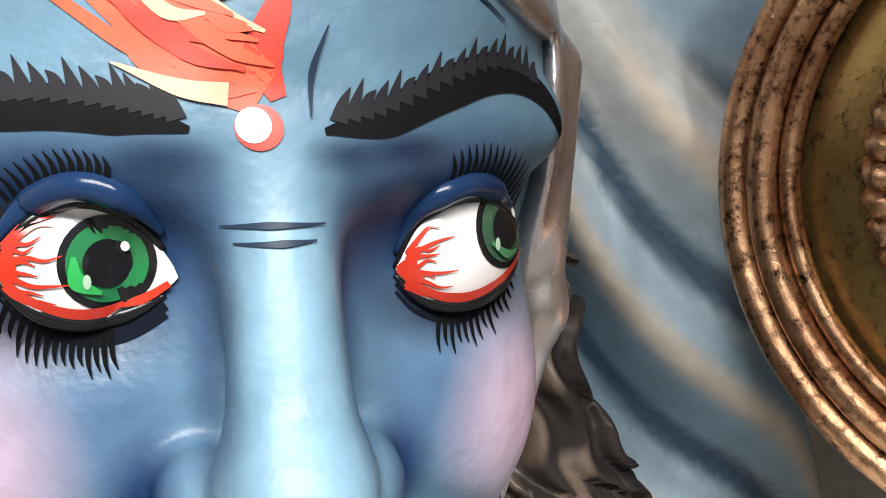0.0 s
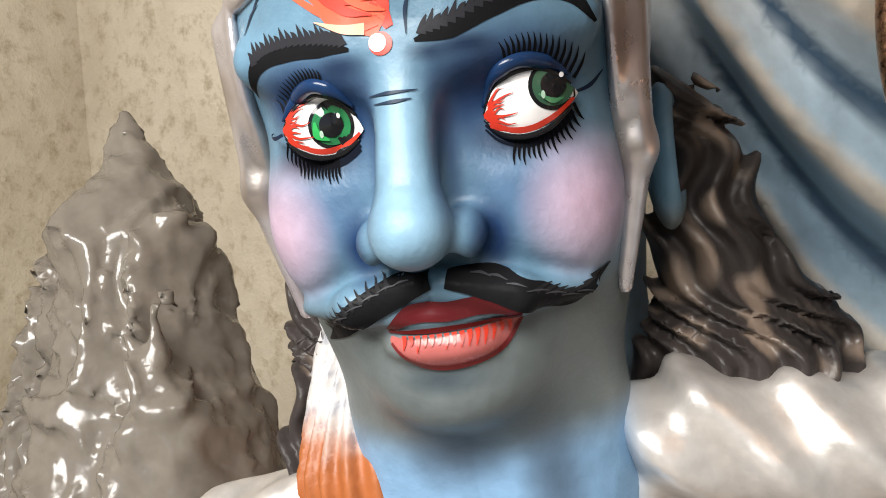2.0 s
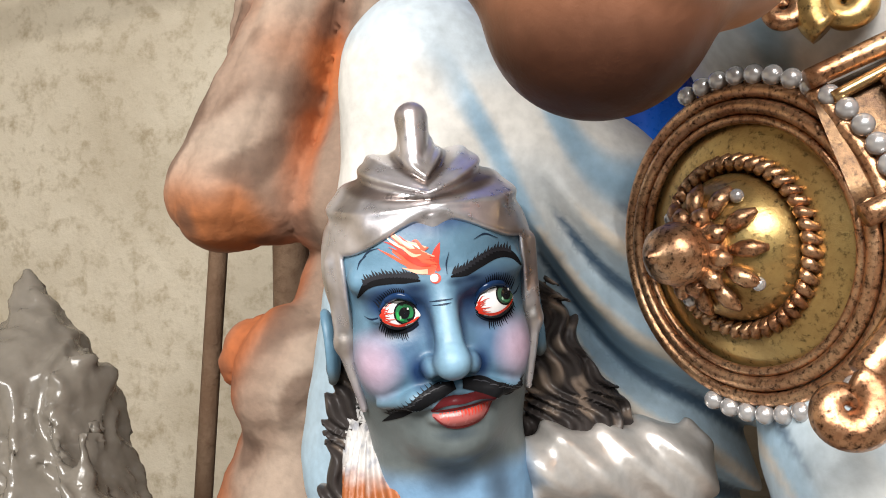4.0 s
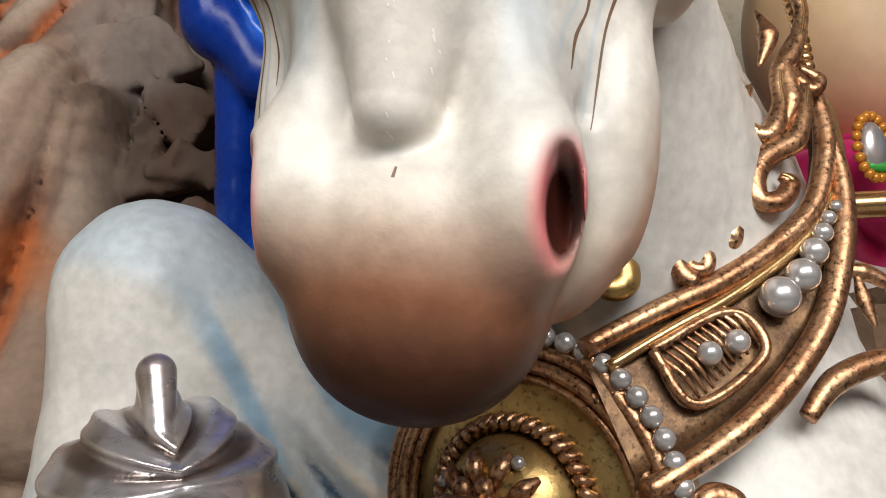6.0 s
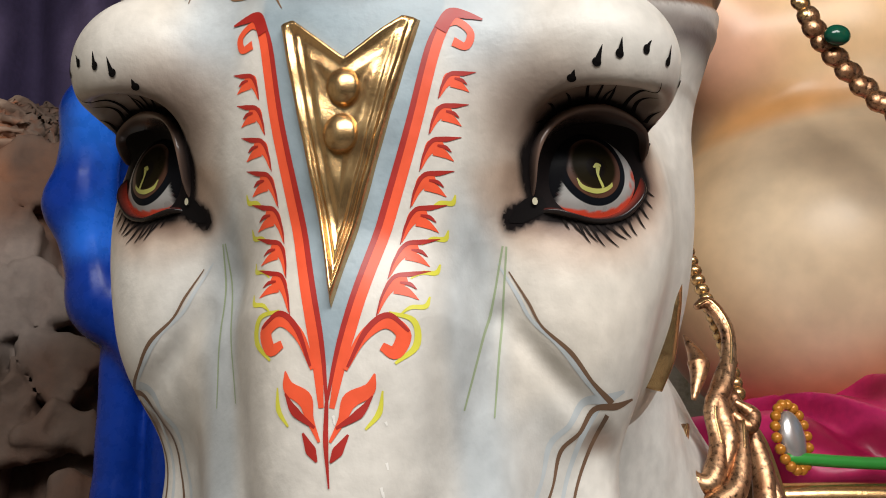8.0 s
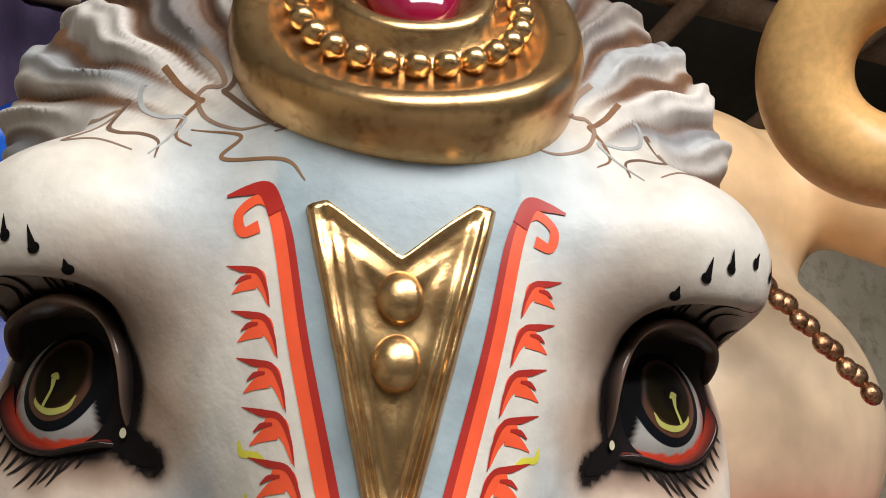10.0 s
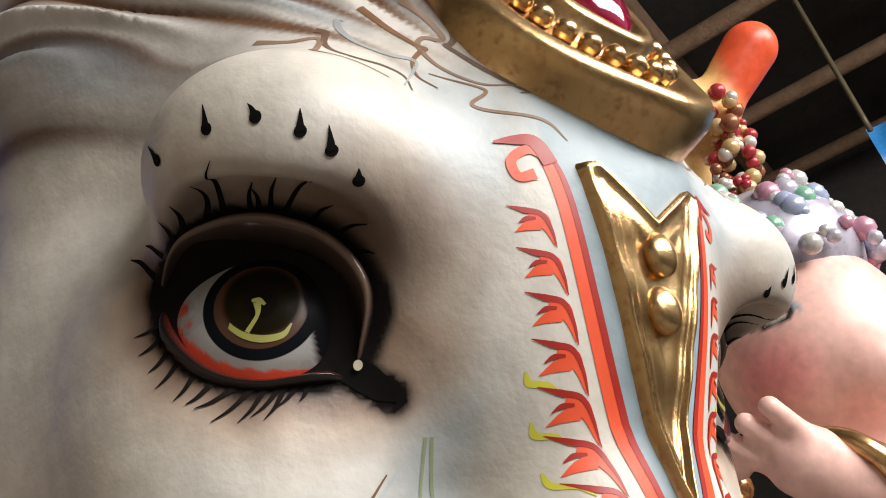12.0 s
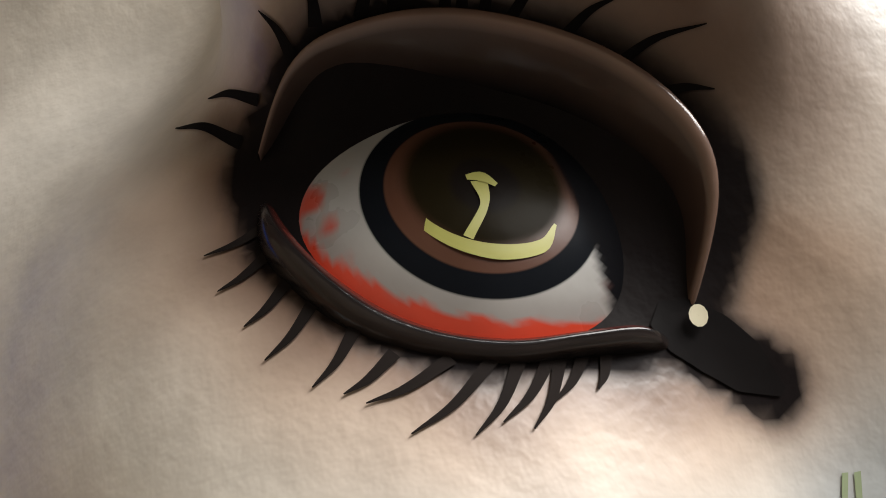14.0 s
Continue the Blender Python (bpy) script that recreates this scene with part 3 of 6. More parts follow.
def build_bull():
    B = Form()
    v, q = net(bull_head, (-.20, -.24, -.36), (.19, .03, .24), .0020)
    B.add(v, q, bull_paint(v), 0.42, 0, 0.3)
    v, q = net(bull_body, (-.30, -.06, .80), (1.1, 1.25, 2.14), .0065)
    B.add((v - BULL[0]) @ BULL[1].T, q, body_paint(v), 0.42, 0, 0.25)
    f = head_and_balls
    # painted forehead: two ribbons that meet, with flame leaves
    br = Brush(B, bull_head, (0, 0, 0), (1, 0, 0), (0, 0, 1), (0, 1, 0))
    br.thin = .55
    red, orange, lime = (0.36, 0.022, 0.016), (0.78, 0.095, 0.035), (0.62, 0.58, 0.06)
    for s in (-1, 1):
        m = lambda pts: [(-.0045 + s * a, b) for a, b in pts]
        rib = [(.0385, .053), (.034, .040), (.0275, .009), (.018, -.028), (.0065, -.072), (.002, -.100)]
        br.stroke(m(rib), (.0040, .0050, .0052, .0056, .0056, .002), orange, 40, 5, .0004)
        inner = [(a - .0023, b) for a, b in rib]
        br.stroke(m(inner), (.001, .0020, .0022, .0024, .002, .001), red, 40, 4, .0006)
        # curl at the top and the tail
        br.stroke(m([(.052, .0555), (.046, .0565), (.040, .056), (.036, .048)]), (.0008, .0035, .005, .005), red, 20, 4, .0009)
        br.stroke(m([(.036, .050), (.042, .053), (.0475, .049), (.046, .043), (.041, .044)]), (.004, .0035, .003, .003, .004), orange, 24, 4, .0007)
        br.stroke(m([(.006, -.086), (.012, -.074), (.020, -.068), (.0265, -.072), (.024, -.079), (.019, -.077)]), (.002, .004, .005, .0055, .005, .003), orange, 30, 5, .0007)
        br.stroke(m([(.007, -.085), (.0135, -.071), (.021, -.0655), (.0285, -.071)]), (.001, .0022, .0022, .001), red, 24, 4, .0009)
        br.stroke(m([(.021, -.0645), (.030, -.067), (.031, -.076), (.024, -.083)]), (.001, .0022, .0025, .001), lime, 20, 4, .0005)
        br.stroke(m([(.002, -.112), (.006, -.104), (.0085, -.097), (.015, -.093), (.017, -.087)]), (.001, .003, .006, .005, .0006), orange, 24, 5, .0007)
        br.stroke(m([(.004, -.107), (.012, -.1015), (.0165, -.095)]), (.001, .0035, .0006), red, 18, 4, .0009)
        br.stroke(m([(.0145, -.107), (.019, -.101), (.020, -.093)]), (.0008, .0022, .0006), lime, 14, 4, .0005)
        br.stroke(m([(.0025, -.119), (.005, -.115), (.0085, -.109)]), (.0008, .0042, .0008), red, 14, 4, .0007)
        for i in range(7):
            w = i / 6
            x0, z0, k, kz = .0395 - .0185 * w, .0285 - .082 * w, 1.0 + .30 * w, .62 + .28 * w
            leaf = lambda pts: m([(x0 + k * a, z0 + kz * b) for a, b in pts])
            br.stroke(leaf([(-.0030, -.0130), (-.0012, -.0050), (.0008, .0000), (.0045, .0022)]), (.0004, .0024, .0050, .0034), orange, 18, 5, .0004)
            br.stroke(leaf([(.0012, -.0020), (.0045, -.0030), (.0080, -.0060)]), (.0040, .0034, .0002), orange, 12, 4, .0005)
            br.stroke(leaf([(-.0034, -.0140), (-.0020, -.0050), (.0008, .0030), (.0055, .0050), (.0105, .0075)]), (.0003, .0010, .0016, .0020, .0002), red, 22, 4, .0006)
            br.stroke(leaf([(.0025, .0008), (.0052, .0005), (.0072, -.0015)]), (.0008, .0016, .0003), red, 12, 4, .0007)
            if i > 2:
                br.stroke(leaf([(.0030, -.0130), (.0060, -.0095), (.0098, -.0085), (.0108, -.0040)]), (.0004, .0016, .0020, .0005), lime, 14, 4, .0004)
        # green guide lines and bluish folds beside the bridge
        br.stroke(m([(.060, -.030), (.055, -.060), (.047, -.098)]), (.0008, .0009, .0006), (.30, .36, .22), 24, 3, .0004)
        br.stroke(m([(.0615, -.030), (.0595, -.070), (.058, -.100)]), (.0008, .0009, .0006), (.30, .36, .22), 24, 3, .0004)
    br.stroke([(-.0045, -.098), (-.004, -.112), (-.002, -.128)], (.0014, .002, .0005), red, 16, 4, .0009)
    # wavy brown hair lines above the brows
    rng = random.Random(4)
    for s in (-1, 1):
        for i in range(8):
            x, z, amp = .022 + .010 * i, .076 + .008 * rng.random() - .0010 * i, .007 + .006 * rng.random()
            pts = []
            for j in range(9):
                t = j / 8
                pts.append((-.0045 + s * (x + .018 * t + amp * (1 - .6 * t) * math.sin(7.5 * t + 1.7 * i)), z + .036 * t + .35 * amp * math.sin(11 * t + i)))
            br.stroke(pts, (.0005, .0013, .0019, .0017, .0022, .0026), ((.20, .10, .05), (.36, .37, .37), (.15, .09, .06), (.26, .17, .12))[i % 4], 60, 3, .0004)
    br.stroke([(-.072, .083), (-.055, .078), (-.060, .070), (-.040, .066), (-.033, .058)], (.0004, .0012, .0014, .0012, .0004), (.22, .12, .06), 50, 3, .0004)
    # drips of dried paint on the bridge
    for i in range(26):
        x, z = .016 + .004 * rng.random() - .018 * (i % 2), -.098 - .10 * rng.random()
        br.stroke([(x, z), (x + .0006, z - .0012 - .002 * rng.random())], (.0010, .0005), (.78, .75, .70), 5, 3, .0004)
    br.stroke([(.0015, -.211), (.0010, -.216)], (.0012, .0016), (.20, .14, .10), 5, 3, .0005)
    # brown crack-like lines of the cheek folds, with a blue-grey companion
    for s in (-1, 1):
        m = lambda pts, o=0.0: [((a + o) if s > 0 else 2 * MID - a - o, b - .6 * o) for a, b in pts]
        for pts, w in (([(.058, -.040), (.066, -.052), (.072, -.062), (.084, -.072), (.093, -.083), (.102, -.091)], (.0005, .0012, .0010, .0020, .0016, .0030)),
                       ([(.112, -.088), (.104, -.092), (.094, -.094), (.088, -.104), (.080, -.112), (.077, -.126), (.073, -.140), (.072, -.158)], (.0008, .0030, .0022, .0016, .0018, .0010, .0014, .0004)),
                       ([(.100, -.096), (.092, -.112), (.086, -.132), (.083, -.160), (.081, -.185)], (.0020, .0016, .0012, .0012, .0005))):
            br.stroke(m(pts), w, (.15, .085, .050), 50, 4, .0004, .5)
            br.stroke(m(pts, -.0045), np.array(w) * 1.4, (.46, .49, .50), 50, 4, .0003, .5)
    # eyes
    for s in (-1, 1):
        bull_eye(B, s)
    return B.make("bull_statue", PAINT, None, "", BULL)


def bull_eye(B, s):
    S = np.array((s, 1, 1))
    C = np.array(EYE_C) * S + (MID, 0, 0)
    u, v, a = EYE_AXES * S
    R = EYE_R
    ic = np.array((-.0003, .0068))
    # eyeball, ring by ring round the iris
    rr = np.concatenate([np.linspace(0, .0075, 8), np.linspace(.0077, .0135, 10), np.linspace(.0138, .0168, 6), np.linspace(.0171, .037, 30)])
    w = np.linspace(0, 2 * np.pi, 96, endpoint=False)
    pq = ic + np.stack([rr[:, None] * np.cos(w), rr[:, None] * np.sin(w)], -1)
    h = np.sqrt(np.maximum(R * R - (np.where(pq[..., 0] < 0, .80, .94) * pq[..., 0]) ** 2 - (np.where(pq[..., 1] > 0, .80, 1.0) * pq[..., 1]) ** 2, 1e-8))
    under = np.interp(pq[..., 0], [-.030, -.0248, -.0185, -.0102, -.0025, .0063, .015, .0245], [.005, -.0026, -.0084, -.0124, -.0140, -.0133, -.0104, -.0066])
    h = h - .014 * step(-.003, -.006, pq[..., 1] - under) - .014 * step(.0285, .031, np.abs(pq[..., 0]))
    P = C + pq[..., :1] * u + pq[..., 1:] * v + h[..., None] * a
    r = np.broadcast_to(rr[:, None], pq.shape[:2]).ravel()
    flat = pq.reshape(-1, 2)
    wig = .0012 * np.sin(flat[:, 0] * 900) * np.sin(flat[:, 1] * 700)
    c = np.tile((0.33, 0.32, 0.305), (len(r), 1))
    low = np.interp(flat[:, 0], [-.030, -.0248, -.0185, -.0102, -.0025, .0063, .015, .0245], [.005, -.0026, -.0084, -.0124, -.0140, -.0133, -.0104, -.0066])
    c = mix(c, (0.22, 0.20, 0.185), 0.6 * step(.007, .002, flat[:, 1] - low))
    c = mix(c, (0.50, 0.050, 0.022), step(.0018, .0011, flat[:, 1] - low + .3 * wig))
    c = mix(c, (0.46, 0.055, 0.028), 0.95 * step(-.0205, -.0250, flat[:, 0] + wig * 3.5 + .25 * flat[:, 1]))
    c = mix(c, (0.40, 0.10, 0.07), 0.7 * step(.0185, .023, flat[:, 0] + wig * 3))
    c[r < .0170] = (0.006, 0.007, 0.009)
    c[r < .01365] = (0.080, 0.034, 0.020)
    c = mix(c, (0.012, 0.009, 0.004), step(.0125, .0100, r - .12 * (flat[:, 1] - ic[1])) * (r < .0136))
    c[(r < .0045)] = (0.008, 0.006, 0.005)
    # black liner and the upper lid's shadow, both coloured onto the eyeball
    top = np.interp(flat[:, 0], [-.030, -.0248, -.0193, -.0100, -.0017, .0088, .0160, .0207, .0240], [.0095, .0150, .0185, .0212, .0225, .0220, .0195, .0135, .003])
    c = mix(c, (.006, .006, .007), step(-.0008, .0004, flat[:, 1] - top + .4 * wig))
    c = mix(c, (.006, .006, .007), step(.0178, .0198, flat[:, 0] + .5 * (flat[:, 1] + .004)))
    B.add(P.reshape(-1, 3), grid_quads(len(rr), 96), c, 0.30, 0, 0)
    br = Brush(B, lambda p: np.sqrt(((p - C.astype(np.float32)) ** 2).sum(1)) - np.float32(R), C, u, v, a, .06, .1)
    yel = (0.36, 0.35, 0.09)
    br.stroke([(-.0108, .0042), (-.0082, -.0006), (-.0030, -.0034), (.0030, -.0036), (.0084, -.0010), (.0100, .0032)], (.0010, .0014, .0018, .0022, .0018, .0004), yel, 30, 4, .0003)
    br.stroke([(-.0012, .0070), (.0000, .0030), (-.0014, -.0026)], (.0024, .0011, .0014), yel, 16, 4, .0004)
    br.stroke([(-.0030, .0072), (-.0010, .0078), (.0012, .0068)], (.0010, .0020, .0008), yel, 10, 4, .0005)
    # pale dots painted as highlights on the iris
    br.spot((-.0030, .0140), (.0017, .0015), (.60, .58, .54))
    br.spot((.0026, .0114), (.0012, .0013), (.58, .56, .53))
    # lids: padded bands along the almond opening
    def lid(edge, outer, heights, cols, n=60, k=11):
        e, o = smooth_line(edge, n), smooth_line(outer, n)
        t = np.linspace(0, 1, k)
        pq = e[:, None] + (o - e)[:, None] * t[None, :, None]
        hh = np.interp(t, np.linspace(0, 1, len(heights)), heights)
        hh = np.broadcast_to(hh[None], (n, k)).copy()
        end = np.linspace(-1, 1, n)[:, None] ** 6
        hh = hh - .012 * end * np.ones((1, k))
        P = C + pq[..., :1] * u + pq[..., 1:] * v + hh[..., None] * a
        cc = np.array(cols, float)
        cc = np.stack([np.interp(t, np.linspace(0, 1, len(cc)), cc[:, i]) for i in range(3)], -1)
        B.grid(P, np.broadcast_to(cc[None], (n, k, 3)), 0.16, 0, 0.05)
    blk, brn = (.008, .007, .007), (.19, .115, .085)
    up_e = [(-.0315, .0080), (-.0285, .0150), (-.0235, .0195), (-.0149, .0238), (-.0040, .0258), (.0070, .0253), (.0160, .0220), (.0235, .0160), (.0275, .0085), (.0285, -.0040)]
    up_o = [(-.0330, .0090), (-.0305, .0200), (-.0250, .0270), (-.0155, .0340), (-.0052, .0370), (.0090, .0360), (.0205, .0315), (.0290, .0235), (.0330, .0135), (.0325, -.0020)]
    lid(up_e, up_o, (.0245, .0290, .0325, .0355, .0375, .0380, .0365, .0315, .0200), (blk, blk, (.05, .033, .027), (.035, .024, .020), (.18, .115, .088), (.13, .080, .060), (.03, .022, .02), blk, blk))
    lo_e = [(-.0300, .0050), (-.0248, -.0026), (-.0185, -.0084), (-.0102, -.0124), (-.0025, -.0140), (.0063, -.0133), (.0150, -.0104), (.0235, -.0070), (.0300, -.0066)]
    lo_o = [(-.0325, .0045), (-.0292, -.0065), (-.0237, -.0125), (-.0149, -.0182), (-.0045, -.0200), (.0060, -.0190), (.0150, -.0155), (.0245, -.0118), (.0315, -.0100)]
    lid(lo_e, lo_o, (.0255, .0305, .0320, .0315, .0290, .0200), ((.40, .04, .02), (.10, .02, .015), blk, (.03, .022, .02), blk, blk))
    sk = Brush(B, bull_head, C, u, v, a, .06, .12)
    both = Brush(B, head_and_balls, C, u, v, a, .06, .12)
    both.stroke([(.0255, -.0046), (.0290, -.0056), (.0340, -.0070), (.0392, -.0090), (.0445, -.0110)], (.0040, .0085, .0090, .0075, .0014), blk, 40, 11, .0003, 0.42)
    both.spot((.0312, -.0042), (.0014, .0016), (.50, .46, .33), 12, .0016)
    # lashes: the upper ones lie on the brow, which faces down and out
    rng = random.Random(7)
    slope = .70711
    brow = Brush(B, bull_head, C, u, (v + a) * slope, (a - v) * slope, .07, .14)
    for x0, m0, x1, m1 in ((-.0380, .0243, -.0500, .0225), (-.0363, .0306, -.0455, .0282), (-.0311, .0391, -.0358, .0436), (-.0280, .0440, -.0308, .0503), (-.0224, .0472, -.0242, .0583), (-.0175, .0491, -.0165, .0690), (-.0105, .0502, -.0100, .0592),
                           (-.0085, .0505, -.0108, .0570), (-.0045, .0512, -.0027, .0624), (.0004, .0510, .0109, .0673), (.0086, .0496, .0144, .0561), (.0167, .0462, .0260, .0542), (.0233, .0435, .0295, .0457)):
        b, t = np.array((x0, m0)), np.array((x1, m1))
        d = t - b
        bend = np.array((-d[1], d[0])) * (.10 if x1 < x0 else -.10)
        brow.stroke([b - .16 * d, b + .45 * d - bend, t], (.0019, .0012, .0002), blk, 18, 4, .0004, 0.6)
    for x0, m0, x1, m1 in ((-.0289, -.0032, -.0352, -.0084), (-.0275, -.0085, -.0316, -.0138), (-.0237, -.0128, -.0267, -.0185), (-.0197, -.0155, -.0229, -.0227), (-.0137, -.0183, -.0164, -.0254), (-.0087, -.0206, -.0126, -.0257),
                           (-.0026, -.0201, -.0098, -.0264), (.0028, -.0193, -.0040, -.0292), (.0067, -.0191, .0033, -.0280), (.0105, -.0170, .0063, -.0257), (.0122, -.0171, .0100, -.0257), (.0153, -.0144, .0122, -.0216), (.0186, -.0139, .0178, -.0183)):
        b, t = np.array((x0, m0)), np.array((x1, m1))
        d = t - b
        bend = np.array((d[1], -d[0])) * .08
        sk.stroke([b - .25 * d, b + .45 * d - bend, t], (.0018, .0012, .0002), (.014, .011, .010), 16, 4, .0004, 0.7)
    # brow tufts: short black dabs with a tail
    for x0, m0, x1, m1 in ((-.0346, .0636, -.0400, .0655), (-.0193, .0766, -.0225, .0820), (-.0063, .0822, -.0094, .0850), (.0061, .0805, .0046, .0860), (.0149, .0764, .0128, .0828), (.0229, .0685, .0224, .0721)):
        brow.spot((x0, m0), (.0017, .0017), blk, 12, .0004, .5)
        brow.stroke([(x0, m0), (.5 * (x0 + x1), .5 * (m0 + m1) + .0004), (x1, m1)], (.0026, .0012, .0002), blk, 12, 3, .0006, .5)


def grid_quads(r, c):
    i, j = np.meshgrid(np.arange(r - 1), np.arange(c), indexing="ij")
    k = (j + 1) % c
    return np.stack([i * c + j, i * c + k, (i + 1) * c + k, (i + 1) * c + j], -1).reshape(-1, 4)


tagged(build_bull(), "white painted bull statue with orange flame patterns and raised knee", "statue")


# ---- blue warrior statue ----
def man_all(p):
    return np.minimum(man_head(p), man_ball(p))


def helmet(p):
    q = flip(p + np.array((.003, 0, 0), np.float32))
    shell = ell(q, (0, -.074, .036), (.090, .094, .100))
    ang = np.arctan2(q[:, 2] - .085, q[:, 0] + .02)
    shell = shell + (.0036 * np.sin(13 * ang + 45 * q[:, 1]) + .0012 * np.sin(31 * ang + 45 * q[:, 1])) * step(.070, .090, q[:, 2]) * step(.0, .02, q[:, 0] + .01)
    # opening for the face
    open_ = np.maximum(np.maximum(q[:, 2] - .062 - .012 * np.cos(q[:, 0] * 45), q[:, 0] - .070), -(q[:, 1] + .055))
    shell = sx(shell, -open_, .006)
    shell = sx(shell, -(q[:, 2] + .02 - .9 * np.clip(-.05 - q[:, 1], 0, 1)), .006)
    strap = sm(cap(q, (.079, -.036, .045), (.078, -.040, -.02), .0075, .007), cap(q, (.078, -.040, -.02), (.069, -.046, -.076), .007, .003), .008)
    d = sm(shell, strap, .006)
    fin = cap(p, (-.010, -.010, .078), (-.006, -.036, .154), .008, .012)
    fin = sm(fin, cap(p, (-.004, -.055, .11), (-.004, -.055, .152), .016, .011), .02)
    d = sm(d, fin, .006)
    d = sm(d, cap(p, (-.05, -.012, .072), (-.003, -.001, .066), .006, .009), .010)
    d = sm(d, cap(p, (.045, -.012, .076), (-.003, -.001, .066), .006, .009), .010)
    return d


def hair(p):
    d = sm(cap(p, (.098, -.115, -.01), (.118, -.135, -.12), .018, .036), ell(p, (.125, -.135, -.155), (.055, .045, .05)), .03)
    d = np.minimum(d, sm(cap(p, (-.086, -.120, -.06), (-.088, -.120, -.16), .014, .030), ell(p, (-.080, -.11, -.19), (.04, .03, .04)), .02))
    w = .012 * np.sin(p[:, 2] * 60) + .006 * np.sin(p[:, 2] * 130 + 2)
    return d + .0040 * np.sin((p[:, 0] + .6 * p[:, 2] + w) * 360) + .004 * waves(p, .05, 6)


def torso(p):
    d = ell(p, (0, -.10, -.30), (.13, .075, .13))
    left = cap(p, (.085, -.085, -.155), (.20, -.12, -.195), .030, .050)
    d = sm(d, left + .004 * np.sin(p[:, 0] * 150 + p[:, 2] * 120), .03)
    d = sm(d, cap(p, (-.05, -.09, -.185), (-.15, -.10, -.23), .030, .045), .04)
    return d + .003 * waves(p, .05, 9)


def man_paint(p):
    x, y, z = p[:, 0] + .003, p[:, 1], p[:, 2]
    q = np.stack([np.abs(x), y, z], 1)
    sky_b, navy = (0.165, 0.34, 0.54), (0.012, 0.035, 0.10)
    c = np.tile((0.108, 0.205, 0.285), (len(p), 1))
    # nose bridge and tip carry a highlight in their colour
    c = mix(c, (0.18, 0.31, 0.41), 0.9 * step(.012, .002, q[:, 0]) * step(-.045, -.02, z) * step(.03, .01, z))
    c = mix(c, (0.21, 0.35, 0.46), 0.8 * spot_of(q, (.0, .030, -.035), (.022, .03, .016)))
    # navy shading in the paint: below the helmet, round eyes, brows and nose
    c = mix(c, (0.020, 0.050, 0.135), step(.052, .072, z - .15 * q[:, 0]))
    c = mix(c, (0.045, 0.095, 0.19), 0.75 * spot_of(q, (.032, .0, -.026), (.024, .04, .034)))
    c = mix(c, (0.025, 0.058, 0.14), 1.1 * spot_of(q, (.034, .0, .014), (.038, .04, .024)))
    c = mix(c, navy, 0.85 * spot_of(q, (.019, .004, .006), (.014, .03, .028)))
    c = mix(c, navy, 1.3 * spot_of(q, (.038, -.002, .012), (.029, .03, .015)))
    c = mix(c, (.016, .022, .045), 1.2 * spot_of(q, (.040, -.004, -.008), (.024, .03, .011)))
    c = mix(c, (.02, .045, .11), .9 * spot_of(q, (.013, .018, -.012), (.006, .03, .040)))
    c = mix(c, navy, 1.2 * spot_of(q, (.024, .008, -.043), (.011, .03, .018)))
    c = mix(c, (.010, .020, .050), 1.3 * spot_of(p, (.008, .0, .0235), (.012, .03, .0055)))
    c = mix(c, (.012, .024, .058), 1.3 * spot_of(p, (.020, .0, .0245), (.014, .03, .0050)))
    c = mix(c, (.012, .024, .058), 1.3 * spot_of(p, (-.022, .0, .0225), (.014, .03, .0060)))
    c = mix(c, (0.50, 0.36, 0.46), 1.0 * spot_of(q, (.058, -.012, -.036), (.028, .05, .032)))
    c = mix(c, (0.115, 0.135, 0.135), step(-.060, -.080, z - .25 * np.maximum(0, -y - .015)))
    c = mix(c, (0.03, 0.045, 0.06), 0.8 * spot_of(q, (.0, .0, -.094), (.022, .03, .008)))
    c = mix(c, (0.16, 0.28, 0.42), step(-.125, -.15, z))
    # shade under the chin, put into the neck's colour as two dark spots
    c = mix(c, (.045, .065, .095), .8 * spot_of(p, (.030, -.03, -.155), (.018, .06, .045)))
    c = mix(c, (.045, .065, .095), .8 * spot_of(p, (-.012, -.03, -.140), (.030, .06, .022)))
    return c


